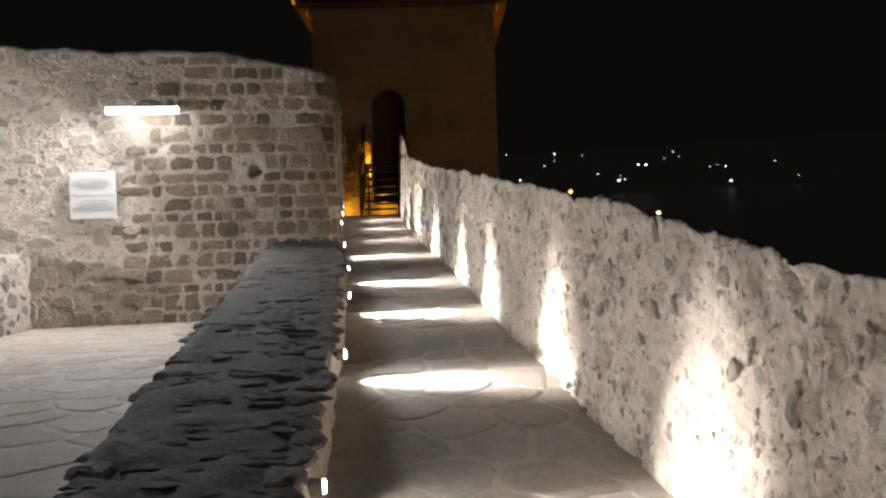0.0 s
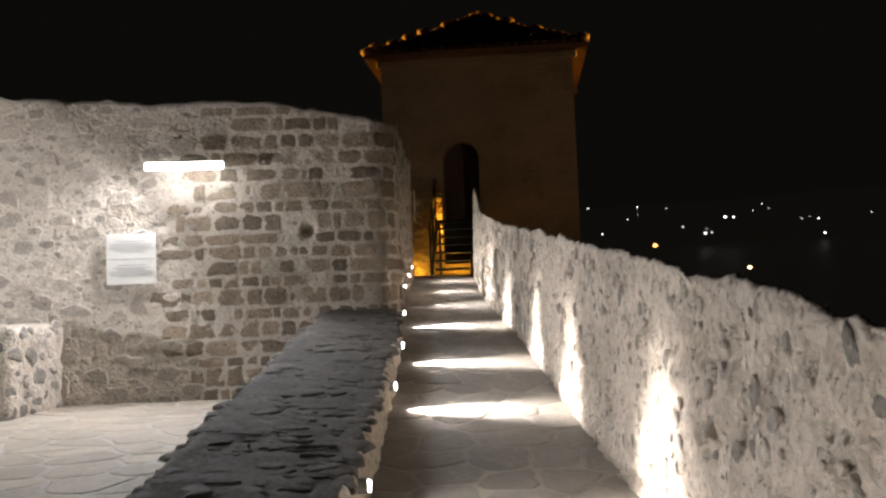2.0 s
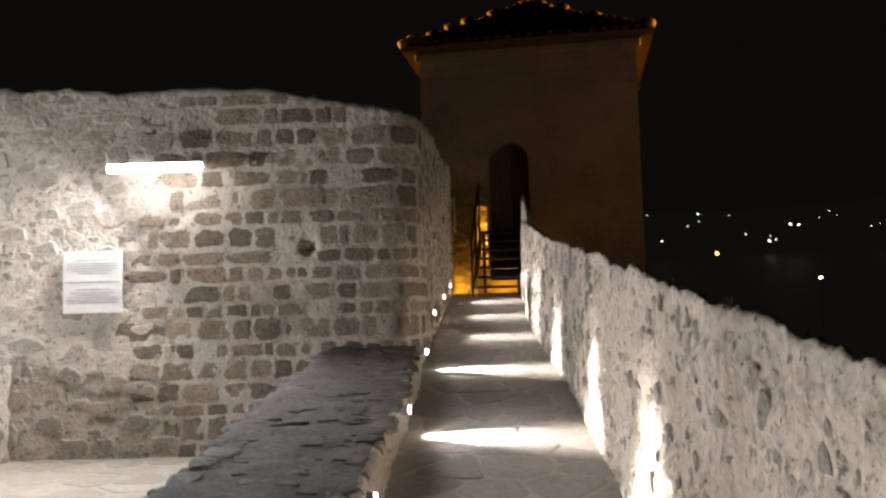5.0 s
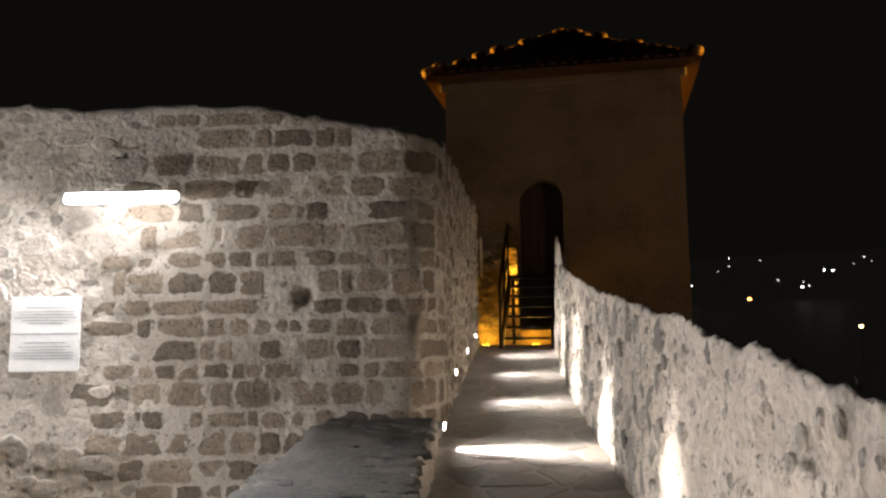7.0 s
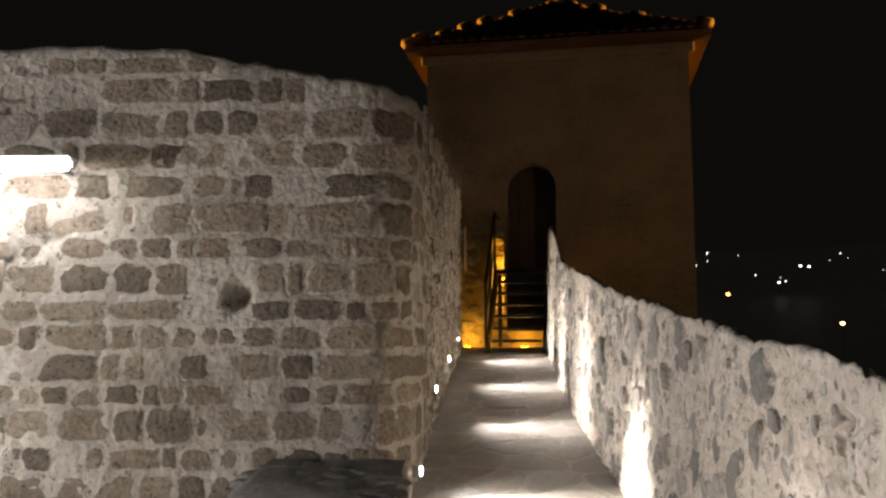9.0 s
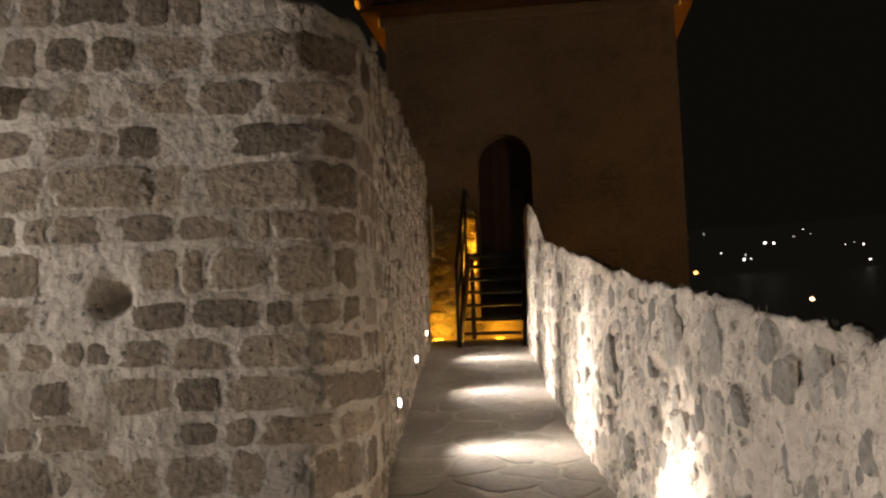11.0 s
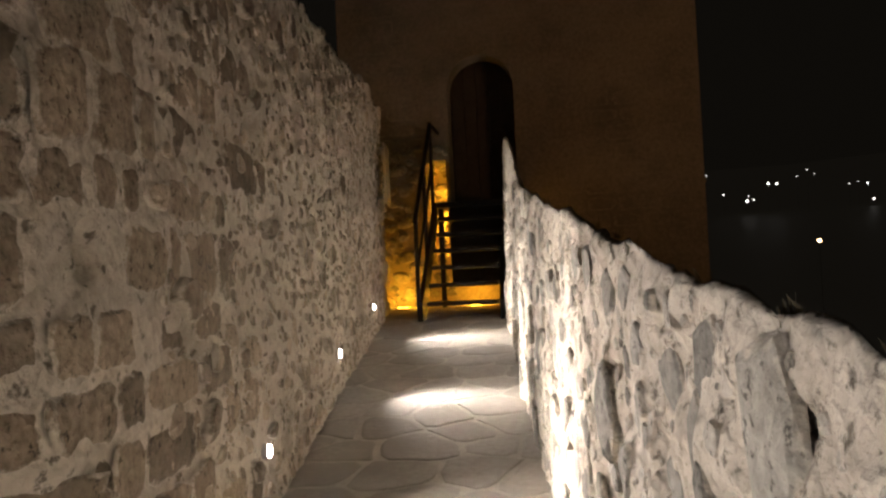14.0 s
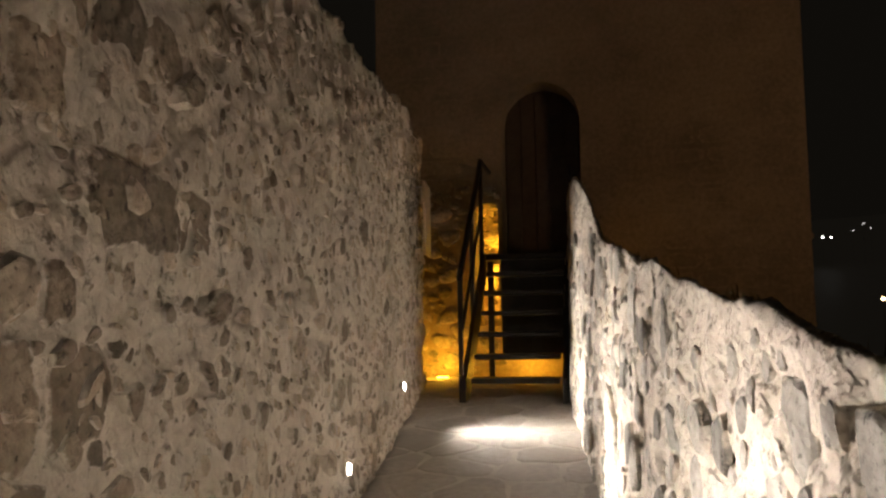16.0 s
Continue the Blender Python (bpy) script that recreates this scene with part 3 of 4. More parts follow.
cornice = tagged(part("trim_cornice", boxed(TX0 - 0.10, TOWER_Y - 0.10, 7.38, TX1 + 0.10, TOWER_Y - 0.003, 7.555, bevel=0.03), TOWER_STONE), "plain stone cornice under the tower eaves", "trim", kind="structure")

# door in the arched opening
door = empty("door_1", (-1.305, TOWER_Y + 0.4, 3.5), "closed dark plank door in the arched tower doorway", "door")
tagged(door, kind="structure")
bm = bmesh.new()
vs = [bm.verts.new((x, TOWER_Y + 0.40, z)) for x, z in arch]
f = bm.faces.new(vs)
out = bmesh.ops.extrude_face_region(bm, geom=[f])["geom"]
bmesh.ops.translate(bm, vec=(0, 0.06, 0), verts=[v for v in out if isinstance(v, bmesh.types.BMVert)])
leaf = upart("leaf", bm, WOOD, door)
for i in range(5):
    x = -1.72 + i * 0.168
    h = 5.05 + math.sqrt(max(0.02, 0.44 ** 2 - (x + 0.08 + 1.305) ** 2)) - 0.04
    upart("plank", boxed(x, TOWER_Y + 0.375, 3.53, x + 0.160, TOWER_Y + 0.399, h, bevel=0.004), WOOD, leaf)
upart("door_handle", rod(bmesh.new(), (-1.0, TOWER_Y + 0.34, 4.45), (-1.0, TOWER_Y + 0.34, 4.60), 0.012), STEEL, leaf)

# roof
EAVE, APEX = 0.35, (-0.85, 23.75, 9.28)
x0, x1, y0, y1 = TX0 - EAVE, TX1 + EAVE, TOWER_Y - EAVE, 26.0 + EAVE
corners = [Vector((x0, y0, 7.66)), Vector((x1, y0, 7.66)), Vector((x1, y1, 7.66)), Vector((x0, y1, 7.66))]
apex = Vector(APEX)
roof = empty("tower_roof", (APEX[0], APEX[1], 7.62), "dark hipped tile roof of the tower with lit ridge tiles", "roof")
tagged(roof, kind="structure")
bm = bmesh.new()
lower = [bm.verts.new(c) for c in corners]
under_v = [bm.verts.new(c - Vector((0, 0, 0.10))) for c in corners]
tip = bm.verts.new(apex)
for i in range(4):
    j = (i + 1) % 4
    bm.faces.new((lower[i], lower[j], tip))
    bm.faces.new((lower[i], under_v[i], under_v[j], lower[j]))
bm.faces.new(under_v[::-1])
upart("deck", bm, ROOF_TILE, roof)
tile_rng = random.Random(9)
for i in range(4):
    a, b = corners[i], corners[(i + 1) % 4]
    out = (b - a).cross(apex - a).normalized()
    verts, faces = [], []
    rows = 16
    for r in range(rows):
        f0, f1 = r / rows, min(0.985, (r + 1.25) / rows)
        p0, p1, q0, q1 = a.lerp(apex, f0), b.lerp(apex, f0), a.lerp(apex, f1), b.lerp(apex, f1)
        n = max(2, int((p1 - p0).length / 0.22))
        for k in range(n):
            m0, m1 = (k + 0.04) / n, (k + 0.96) / n
            lift = 0.05 + tile_rng.uniform(0, 0.02)
            base = len(verts)
            mid = (m0 + m1) / 2
            for m, up in ((m0, 0.02), (mid, lift), (m1, 0.02)):
                verts += [p0.lerp(p1, m) + out * (up + 0.02), q0.lerp(q1, m) + out * up * 0.4]
            faces += [(base, base + 2, base + 3, base + 1), (base + 2, base + 4, base + 5, base + 3), (base, base + 4, base + 2)]
    ob = new("tile_slope", mesh_from("tile_slope", verts, faces, ROOF_TILE))
    under(ob, roof)
    tagged(ob, kind="stuff")
for i in range(4):
    a = corners[i]
    d = apex - a
    n = 15
    for k in range(n):
        p, q = a + d * (k / n) + Vector((0, 0, 0.05)), a + d * ((k + 0.93) / n) + Vector((0, 0, 0.09))
        bm = bmesh.new()
        made = bmesh.ops.create_cone(bm, cap_ends=True, segments=10, radius1=0.105, radius2=0.082, depth=(q - p).length)["verts"]
        turn = (q - p).to_track_quat("Z", "Y").to_matrix().to_4x4()
        jig = Vector((tile_rng.uniform(-0.02, 0.02), tile_rng.uniform(-0.02, 0.02), tile_rng.choice((-0.09, -0.07, -0.02, 0.03))))
        bmesh.ops.transform(bm, matrix=Matrix.Translation((p + q) / 2 + jig) @ turn, verts=made)
        upart("ridge_tile", bm, ROOF_TILE, roof, smooth=True)

# ---- steel stair to the tower door ----
stair = empty("steel_stair", (-1.4, 19.4, ramp_z(19.4)), "dark open-riser steel stair climbing to the tower door", "stair")
SX0, SX1, SY0, RUN, STEPS = -1.86, -1.0, 19.45, 0.215, 7
base_z, top_z = 2.13, 3.50
rise = (top_z - base_z) / STEPS
for i in range(STEPS - 1):
    y, z = SY0 + i * RUN, base_z + (i + 1) * rise
    upart("tread", boxed(SX0 + 0.05, y - 0.02, z - 0.045, SX1 - 0.05, y + RUN + 0.01, z, bevel=0.004), STEEL, stair)
y_top = SY0 + (STEPS - 1) * RUN
upart("landing", boxed(SX0, y_top, top_z - 0.06, -0.86, TOWER_Y - 0.003, top_z, bevel=0.005), STEEL, stair)
for x in (SX0, SX1):
    bm = bmesh.new()
    sec = [(SY0 - 0.10, base_z - 0.02), (SY0 + 0.08, base_z - 0.02), (y_top + 0.06, top_z - 0.22), (y_top + 0.06, top_z - 0.002), (y_top - 0.05, top_z - 0.002), (SY0 - 0.10, base_z + 0.20)]
    lo, hi = [bm.verts.new((x - 0.02, y, z)) for y, z in sec], [bm.verts.new((x + 0.02, y, z)) for y, z in sec]
    bm.faces.new(lo), bm.faces.new(hi[::-1])
    for a in range(len(sec)):
        b = (a + 1) % len(sec)
        bm.faces.new((lo[a], lo[b], hi[b], hi[a]))
    upart("stringer", bm, STEEL, stair)
upart("apron", boxed(SX0 + 0.16, y_top + 0.12, 2.47, -0.95, y_top + 0.135, top_z - 0.061), STEEL, stair)
for x in (SX0 + 0.03, -0.92):
    upart("landing_leg", boxed(x - 0.03, TOWER_Y - 0.5, 2.19, x + 0.03, TOWER_Y - 0.44, top_z - 0.061), STEEL, stair)
for y, lo, hi in ((SY0 - 0.06, base_z - 0.01, base_z + 1.08), (SY0 + 0.65, base_z + 0.45, base_z + 1.62), (y_top + 0.02, top_z - 0.2, top_z + 1.0)):
    upart("post", boxed(SX0 - 0.045, y - 0.02, lo, SX0 - 0.005, y + 0.02, hi), STEEL, stair)
upart("handrail", rod(bmesh.new(), (SX0 - 0.025, SY0 - 0.10, base_z + 1.06), (SX0 - 0.025, y_top + 0.04, top_z + 0.98), 0.026), STEEL, stair)
upart("middle_rail", rod(bmesh.new(), (SX0 - 0.025, SY0 - 0.06, base_z + 0.55), (SX0 - 0.025, y_top + 0.02, top_z + 0.45), 0.016), STEEL, stair)
upart("landing_rail", rod(bmesh.new(), (SX0 - 0.025, y_top, top_z + 0.98), (SX0 - 0.025, TOWER_Y - 0.02, top_z + 0.98), 0.022), STEEL, stair)


# ---- lamps ----
def lamp_data(name, kind, watts, colour):
    d = bpy.data.lights.new(name, kind)
    d.energy, d.color = watts, colour
    return d


LED_Y = (-0.95, 1.15, 3.25, 5.40, 7.62, 9.46, 11.95)
LED_WALL_Y = (14.25, 16.35, 18.48)
for y in LED_Y + LED_WALL_Y:
    low = y < 12
    path = LOW_PATH if low else WALL_PATH
    s = path.where_y(y) if low else float(np.interp(y, WALL_PATH.xy[(WALL_PATH.s > CORNER_S - 0.05) & (WALL_PATH.s < END_S), 1], WALL_PATH.s[(WALL_PATH.s > CORNER_S - 0.05) & (WALL_PATH.s < END_S)]))
    c, n = path.at(s)
    n = np.array([0.994, 0.11]) if y < 12 else n
    z = ramp_z(y) + (0.19 if low else 0.315)
    out = 0.045 if low else 0.02
    at = Vector((c[0] + n[0] * out, c[1] + n[1] * out, z))
    ex, ez = Vector((-n[1], n[0], 0)), Vector((n[0], n[1], 0))
    turn = Matrix.Translation(at) @ Matrix((ex, Vector((0, 0, 1)), ez)).transposed().to_4x4()
    lamp = empty("recessed_lamp", at, "small glowing recessed lamp low in the stone wall", "lamp", "recessed lamps along the ramp")
    bm = bmesh.new()
    made = bmesh.ops.create_cone(bm, cap_ends=True, segments=20, radius1=0.036, radius2=0.033, depth=0.09)["verts"]
    bmesh.ops.transform(bm, matrix=turn @ Matrix.Translation((0, 0, -0.045)) @ Matrix.Diagonal((0.75, 1.1, 1, 1)), verts=made)
    upart("housing", bm, ALUMINIUM, lamp)
    bm = bmesh.new()
    made = bmesh.ops.create_cone(bm, cap_ends=True, segments=20, radius1=0.027, radius2=0.024, depth=0.012)["verts"]
    bmesh.ops.transform(bm, matrix=turn @ Matrix.Translation((0, 0, 0.006)) @ Matrix.Diagonal((0.75, 1.1, 1, 1)), verts=made)
    upart("lens", bm, LED_GLASS, lamp, "glowing white lens")
    d = lamp_data("recessed_beam", "SPOT", LED_WATTS if low else LED_WATTS * 0.38, LED_COLOUR)
    d.spot_size, d.spot_blend, d.shadow_soft_size = radians(104 if low else 76), 1.0, 0.02
    beam = new("recessed_beam", d)
    eye = at + ez * 0.03
    ahead = Vector((1, -0.05 if low else -0.14, 0))
    beam.matrix_world = look(eye, eye + ahead - Vector((0, 0, 0.36 if low else 0.05))) @ Matrix.Diagonal((0.38 if low else 0.50, 1.0, 1.0, 1.0))
    d = lamp_data("recessed_spill", "SPOT", LED_SPILL if low else LED_SPILL * 4.9, LED_COLOUR)
    d.spot_size, d.spot_blend, d.shadow_soft_size = radians(150 if low else 116), 1.0, 0.02
    new("recessed_spill", d).matrix_world = look(eye, eye + ahead - ex * (0.0 if low else 0.16) + Vector((0, 0, 0.05 if low else 0.22)))

# bar lamp on the courtyard wall
bar_a, bar_b = Vector((-4.55, 11.60, 3.42)), Vector((-3.60, 11.745, 3.42))
along = (bar_b - bar_a).normalized()
outw = Vector((along.y, -along.x, 0))
bar = empty("bar_lamp", (bar_a + bar_b) / 2, "glowing horizontal tube lamp fixed high on the stone wall", "lamp")
turn = Matrix.Translation((bar_a + bar_b) / 2 + outw * 0.38) @ Matrix((along, -outw, Vector((0, 0, 1)))).transposed().to_4x4()
upart("diffuser", boxed(-0.475, -0.03, -0.05, 0.475, 0.03, 0.03, bevel=0.02, m=turn), BAR_GLASS, bar, "glowing white diffuser")
upart("housing", boxed(-0.485, 0.034, -0.022, 0.485, 0.055, 0.018, bevel=0.005, m=turn), ALUMINIUM, bar)
upart("cap", boxed(-0.485, -0.034, 0.032, 0.485, 0.12, 0.044, bevel=0.004, m=turn), ALUMINIUM, bar)
for x in (-0.33, 0.33):
    upart("bracket", boxed(x - 0.015, 0.055, -0.02, x + 0.015, 0.42, 0.01, m=turn), ALUMINIUM, bar)


d = lamp_data("bar_light", "AREA", BAR_WATTS, (1.0, 0.96, 0.93))
d.shape, d.size, d.size_y = "RECTANGLE", 0.98, 0.07
at = (bar_a + bar_b) / 2 + outw * 0.43 + Vector((0, 0, -0.01))
new("bar_light", d).matrix_world = look(at, at + outw - along * 0.5 - Vector((0, 0, 0.40)))


# courtyard wall on the far side, with a second bar lamp
west = Path([(-10.6, -5.0), (-10.6, 11.0)], 0.12, 0)
swept_wall("wall_west", west, lambda s: [(0.0, 0.3 + 3.9 * i / 30, 1.0) for i in range(31)] + [(-0.3, 4.25, 0.5), (-0.6, 4.2, 0.0), (-0.6, 0.3, 0.0)], MORTAR,
           "old stone wall closing the courtyard", "wall", lambda p: 0.03 * rough(p, 0.4, 2, 51))
west_lamp = copy_thing(bar, Matrix.Translation((-10.2, 7.0, 2.2)) @ pose(0, 0, 0, 0, 0, 90))
for piece in west_lamp.children:
    piece.matrix_parent_inverse = pose(0, 0, 0, 0, 0, -math.degrees(math.atan2(along.y, along.x))) @ Matrix.Translation(-bar.location)
west_lamp.matrix_basis = Matrix.Translation((-10.2, 7.0, 2.2)) @ pose(0, 0, 0, 0, 0, 90)
d = lamp_data("bar_light", "AREA", WEST_WATTS, (1.0, 0.96, 0.93))
d.shape, d.size, d.size_y = "RECTANGLE", 0.98, 0.07
new("bar_light", d).matrix_world = look((-9.75, 7.0, 2.19), (-6.8, 8.0, 0.0))


def floodlight(name, at, target, watts, label, cone=70):
    f = empty(name, at, label, "lamp", "sodium floodlights round the tower")
    m = look(at, target)
    body = upart("body", boxed(-0.2, -0.15, 0.02, 0.2, 0.15, 0.2, bevel=0.02, m=m), STEEL, f)
    part("glass", boxed(-0.17, -0.12, 0.004, 0.17, 0.12, 0.018, m=m), SODIUM_GLASS, body, "glowing orange glass")
    low_z = ground_height(at[0], at[1])
    upart("stand", rod(bmesh.new(), (at[0], at[1], low_z - 0.1), (at[0], at[1], at[2] - 0.1), 0.04), STEEL, f)
    d = lamp_data("sodium_beam", "SPOT", watts, FLOOD_COLOUR if watts < 1000 else SODIUM)
    d.spot_size, d.spot_blend, d.shadow_soft_size = radians(cone), 1.0, 0.12 if watts > 1000 else 1.0
    new("sodium_beam", d).matrix_world = look(Vector(at) + (Vector(target) - Vector(at)).normalized() * 0.05, target)


floodlight("floodlight", (9.0, 12.5, 1.2), (0.3, 21.5, 6.3), FLOOD_WATTS, "sodium floodlight on a stand below the parapet", 46)
floodlight("floodlight", (26.0, 27.5, 8.0), (1.0, 22.6, 8.6), RIM_WATTS, "sodium lamp on a tall pole beyond the tower", 18)
floodlight("floodlight", (-27.0, 27.5, 8.5), (-2.8, 22.6, 8.6), RIM_WATTS, "sodium lamp on a tall pole behind the courtyard", 18)

inner = empty("sodium_lantern", (-1.45, 22.85, 3.75), "glowing sodium wall lantern inside the tower passage", "lamp")
upart("bracket", boxed(-1.55, 22.80, 3.7, -1.45, 22.897, 3.8), STEEL, inner)
bm = bmesh.new()
made = bmesh.ops.create_uvsphere(bm, u_segments=14, v_segments=8, radius=0.08)["verts"]
bmesh.ops.transform(bm, matrix=Matrix.Translation((-1.5, 22.73, 3.75)), verts=made)
upart("globe", bm, SODIUM_GLASS, inner, "glowing orange globe", True)
d = lamp_data("lantern_light", "POINT", SODIUM_WATTS, SODIUM)
d.shadow_soft_size = 0.05
new("lantern_light", d).location = (-1.70, 22.70, 3.45)


uplight = empty("ground_lamp", (-1.45, 21.25, 2.2), "small sodium ground lamp under the steel stair", "lamp")
upart("housing", boxed(-1.53, 21.19, 2.19, -1.37, 21.31, 2.203, bevel=0.003), STEEL, uplight)
upart("glass", boxed(-1.515, 21.205, 2.2035, -1.385, 21.295, 2.206), SODIUM_GLASS, uplight, "glowing orange glass")
d = lamp_data("ground_lamp_light", "POINT", UPLIGHT_WATTS * 0.8, SODIUM)
d.shadow_soft_size = 0.04
new("ground_lamp_light", d).location = (-1.45, 21.22, 2.30)

corner_lamp = copy_thing(uplight, Matrix.Translation((-2.42, 21.30, 2.2)))
tagged(corner_lamp, "small sodium ground lamp in the gap behind the wall")
d = lamp_data("ground_lamp_light", "POINT", UPLIGHT_WATTS * 0.75, SODIUM)
d.shadow_soft_size = 0.04
new("ground_lamp_light", d).location = (-2.42, 21.24, 2.32)

# ---- boards ----
def info_board(at, along, outw, width, height, mat, label, lines):
    b = empty("information_board", at, label, "sign")
    m = Matrix.Translation(at) @ Matrix((along, -outw, Vector((0, 0, 1)))).transposed().to_4x4()
    panel = upart("panel", boxed(-width / 2, -0.012, -height / 2, width / 2, 0.012, height / 2, bevel=0.003, m=m), mat, b)
    for z, w, h in lines:
        part("text_line", boxed(-w / 2, -0.0155, z - h / 2, w / 2, -0.0125, z + h / 2, m=m), INK, panel)
    for x in (-0.42, 0.42):
        for z in (-0.42, 0.42):
            upart("spacer", rod(bmesh.new(), m @ Vector((x * width, 0.012, z * height)), m @ Vector((x * width, 0.11, z * height)), 0.008), ALUMINIUM, b)
    return b


text = [(0.225, 0.36, 0.0065), (0.19, 0.52, 0.0055), (0.165, 0.50, 0.0055), (0.14, 0.54, 0.0055), (0.115, 0.40, 0.0055), (0.09, 0.30, 0.0055), (0.0, 0.58, 0.007),
        (-0.075, 0.36, 0.0065), (-0.11, 0.46, 0.0055), (-0.135, 0.36, 0.0055), (-0.16, 0.52, 0.0055), (-0.185, 0.54, 0.0055), (-0.21, 0.50, 0.0055)]
info_board(Vector((-4.82, 11.575, 2.295)) + outw * 0.09, along, outw, 0.61, 0.64, BOARD, "square white information board with two blocks of text", text)
c, n = WALL_PATH.at(END_S - 0.55)
info_board(Vector((c[0] + n[0] * 0.085, c[1] + n[1] * 0.085, 3.76)), Vector((-n[1], n[0], 0)), Vector((n[0], n[1], 0)), 0.52, 0.66, BOARD_WOOD, "pale board hung on the rubble wall near the stair", [])

# ---- lights of the town across the valley ----
def town_lamp(az, el, dist, size, colour, strength, name="town_lamp", label="distant white lamp in the town across the valley"):
    a, e = radians(az), radians(el)
    eye = Vector((0, 4, 1.9))
    p = eye + dist * Vector((math.sin(a) * math.cos(e), math.cos(a) * math.cos(e), math.sin(e)))
    key = "town_glow_%d_%d" % (round(colour[2] * 100), round(strength * 10))
    mat = bpy.data.materials.get(key) or glowing(key, colour, strength)
    t = empty(name, p, label, "lamp", "lamps of the town")
    bm = bmesh.new()
    made = bmesh.ops.create_icosphere(bm, subdivisions=2, radius=size)["verts"]
    bmesh.ops.transform(bm, matrix=Matrix.Translation(p) @ Matrix.Diagonal((1, 1, 0.8, 1)), verts=made)
    upart("lantern", bm, mat, t)
    z = min(ground_height(p.x, p.y), p.z - 1)
    upart("pole", rod(bmesh.new(), (p.x, p.y, z - 0.5), (p.x, p.y, p.z - size * 0.7), 0.018, 6), STEEL, t)


WHITE = (1.0, 0.93, 0.85)
for az, el, size, glow in ((4.6, 5.8, 0.45, 3), (5.5, 4.0, 0.6, 4), (7.2, 4.9, 0.4, 3), (7.9, 5.7, 0.5, 5), (7.9, 5.2, 0.35, 3), (9.8, 5.5, 0.4, 2), (10.8, 4.2, 0.5, 3),
                           (12.2, 3.7, 0.8, 5), (12.6, 3.75, 0.5, 3), (12.3, 4.0, 0.4, 2), (13.5, 4.7, 0.65, 9), (14.0, 4.65, 0.65, 9), (15.2, 5.0, 0.35, 2), (15.8, 5.4, 0.4, 3), (16.2, 5.1, 0.3, 2),
                           (18.1, 4.3, 0.35, 3), (18.6, 4.4, 0.3, 2), (19.1, 4.25, 0.5, 5), (19.4, 3.3, 0.6, 6), (22.1, 4.4, 0.4, 2), (23.5, 3.4, 0.4, 2)):
    town_lamp(az, el, 420, size * 0.82, WHITE, glow * 0.6)
town_lamp(9.0, 3.05, 215, 0.5, (1.0, 0.36, 0.08), 6, label="distant orange street lamp below the fortress")
town_lamp(15.2, 1.25, 95, 0.22, (1.0, 0.62, 0.28), 6, label="warm street lamp below the fortress")

# ---- stones of the courtyard wall ----
rng = random.Random(3)
BRICKS = [blob_stone(rng, 20, 1.0) for _ in range(8)]
LUMPS = [blob_stone(rng, rng.choice((9, 11, 13))) for _ in range(12)]
coursed, v = [], 0.42
while v < 4.5:
    h = rng.choice((rng.uniform(0.12, 0.15), rng.uniform(0.15, 0.20), rng.uniform(0.19, 0.25)))
    s = CORNER_S - 2.3 - rng.uniform(0, 0.8)
    end = CORNER_S + 1.8 + rng.uniform(-0.5, 0.6)
    while s < end:
        w = rng.choice((rng.uniform(0.10, 0.2), rng.uniform(0.2, 0.34), rng.uniform(0.3, 0.5)))
        if v + h < wall_top(s + w / 2) - 0.05 and rng.random() < 0.93:
            hh = h * rng.uniform(0.82, 1.0)
            coursed.append((0, s + w / 2, v + h / 2, w * 0.94, hh))
        s += w + rng.uniform(0.012, 0.03)
    v += h + rng.uniform(0.012, 0.028)
poses = []
for _, s, z, w, h in coursed:
    c, n = WALL_PATH.at(s)
    if s > CORNER_S and z < ramp_z(c[1]) + 0.1:
        continue
    if any(math.dist((c[0], c[1], z), hole[:3]) < hole[3] + 0.4 * w for hole in HOLES):
        continue
    poses.append((rng.randrange(8), wall_pose(WALL_PATH, s, z, rng.uniform(-0.003, 0.002), w, h, rng.uniform(0.006, 0.010), rng.uniform(-2.5, 2.5), relief=wall_relief)))
rubble = []
for u, v, size in scatter(rng, CORNER_S - 2.4, 4.0, (0.34, 0.24, 0.17, 0.11, 0.07), (500, 900, 1500, 3000, 4000), 0.88):
    z = 0.5 + v
    if u < CORNER_S - 9 or z > wall_top(u) - 0.06:
        continue
    rubble.append((rng.randrange(12), wall_pose(WALL_PATH, u, z, rng.uniform(-0.004, 0.003), size * rng.uniform(0.95, 1.35), size * rng.uniform(0.55, 0.85), size * 0.015 + rng.uniform(0.003, 0.009), rng.uniform(-14, 14), relief=wall_relief)))
side_stones = []
for u, v, size in scatter(rng, END_S - CORNER_S - 0.9, 3.0, (0.22, 0.14, 0.09, 0.06, 0.04), (130, 450, 1500, 2400, 2600), 0.92):
    s = CORNER_S + 0.95 + u
    c, n = WALL_PATH.at(s)
    z = ramp_z(c[1]) + 0.03 + v
    if z > wall_top(s) - 0.03:
        continue
    side_stones.append((rng.randrange(12), wall_pose(WALL_PATH, s, z, rng.uniform(-0.006, 0.005), size * rng.uniform(0.8, 1.35), size * rng.uniform(0.5, 0.9), size * rng.uniform(0.05, 0.14) + 0.006, rng.uniform(-35, 35), relief=wall_relief)))
lay_pieces(wall, "stone", BRICKS, poses, WALL_STONE, WALL_STONE_JOINED, 300)
lay_pieces(wall, "stone", LUMPS, rubble, FRONT_RUBBLE, FRONT_RUBBLE, 0, False)
lay_pieces(wall, "stone", LUMPS, side_stones, GREY_STONE, GREY_STONE_JOINED, 0, False)

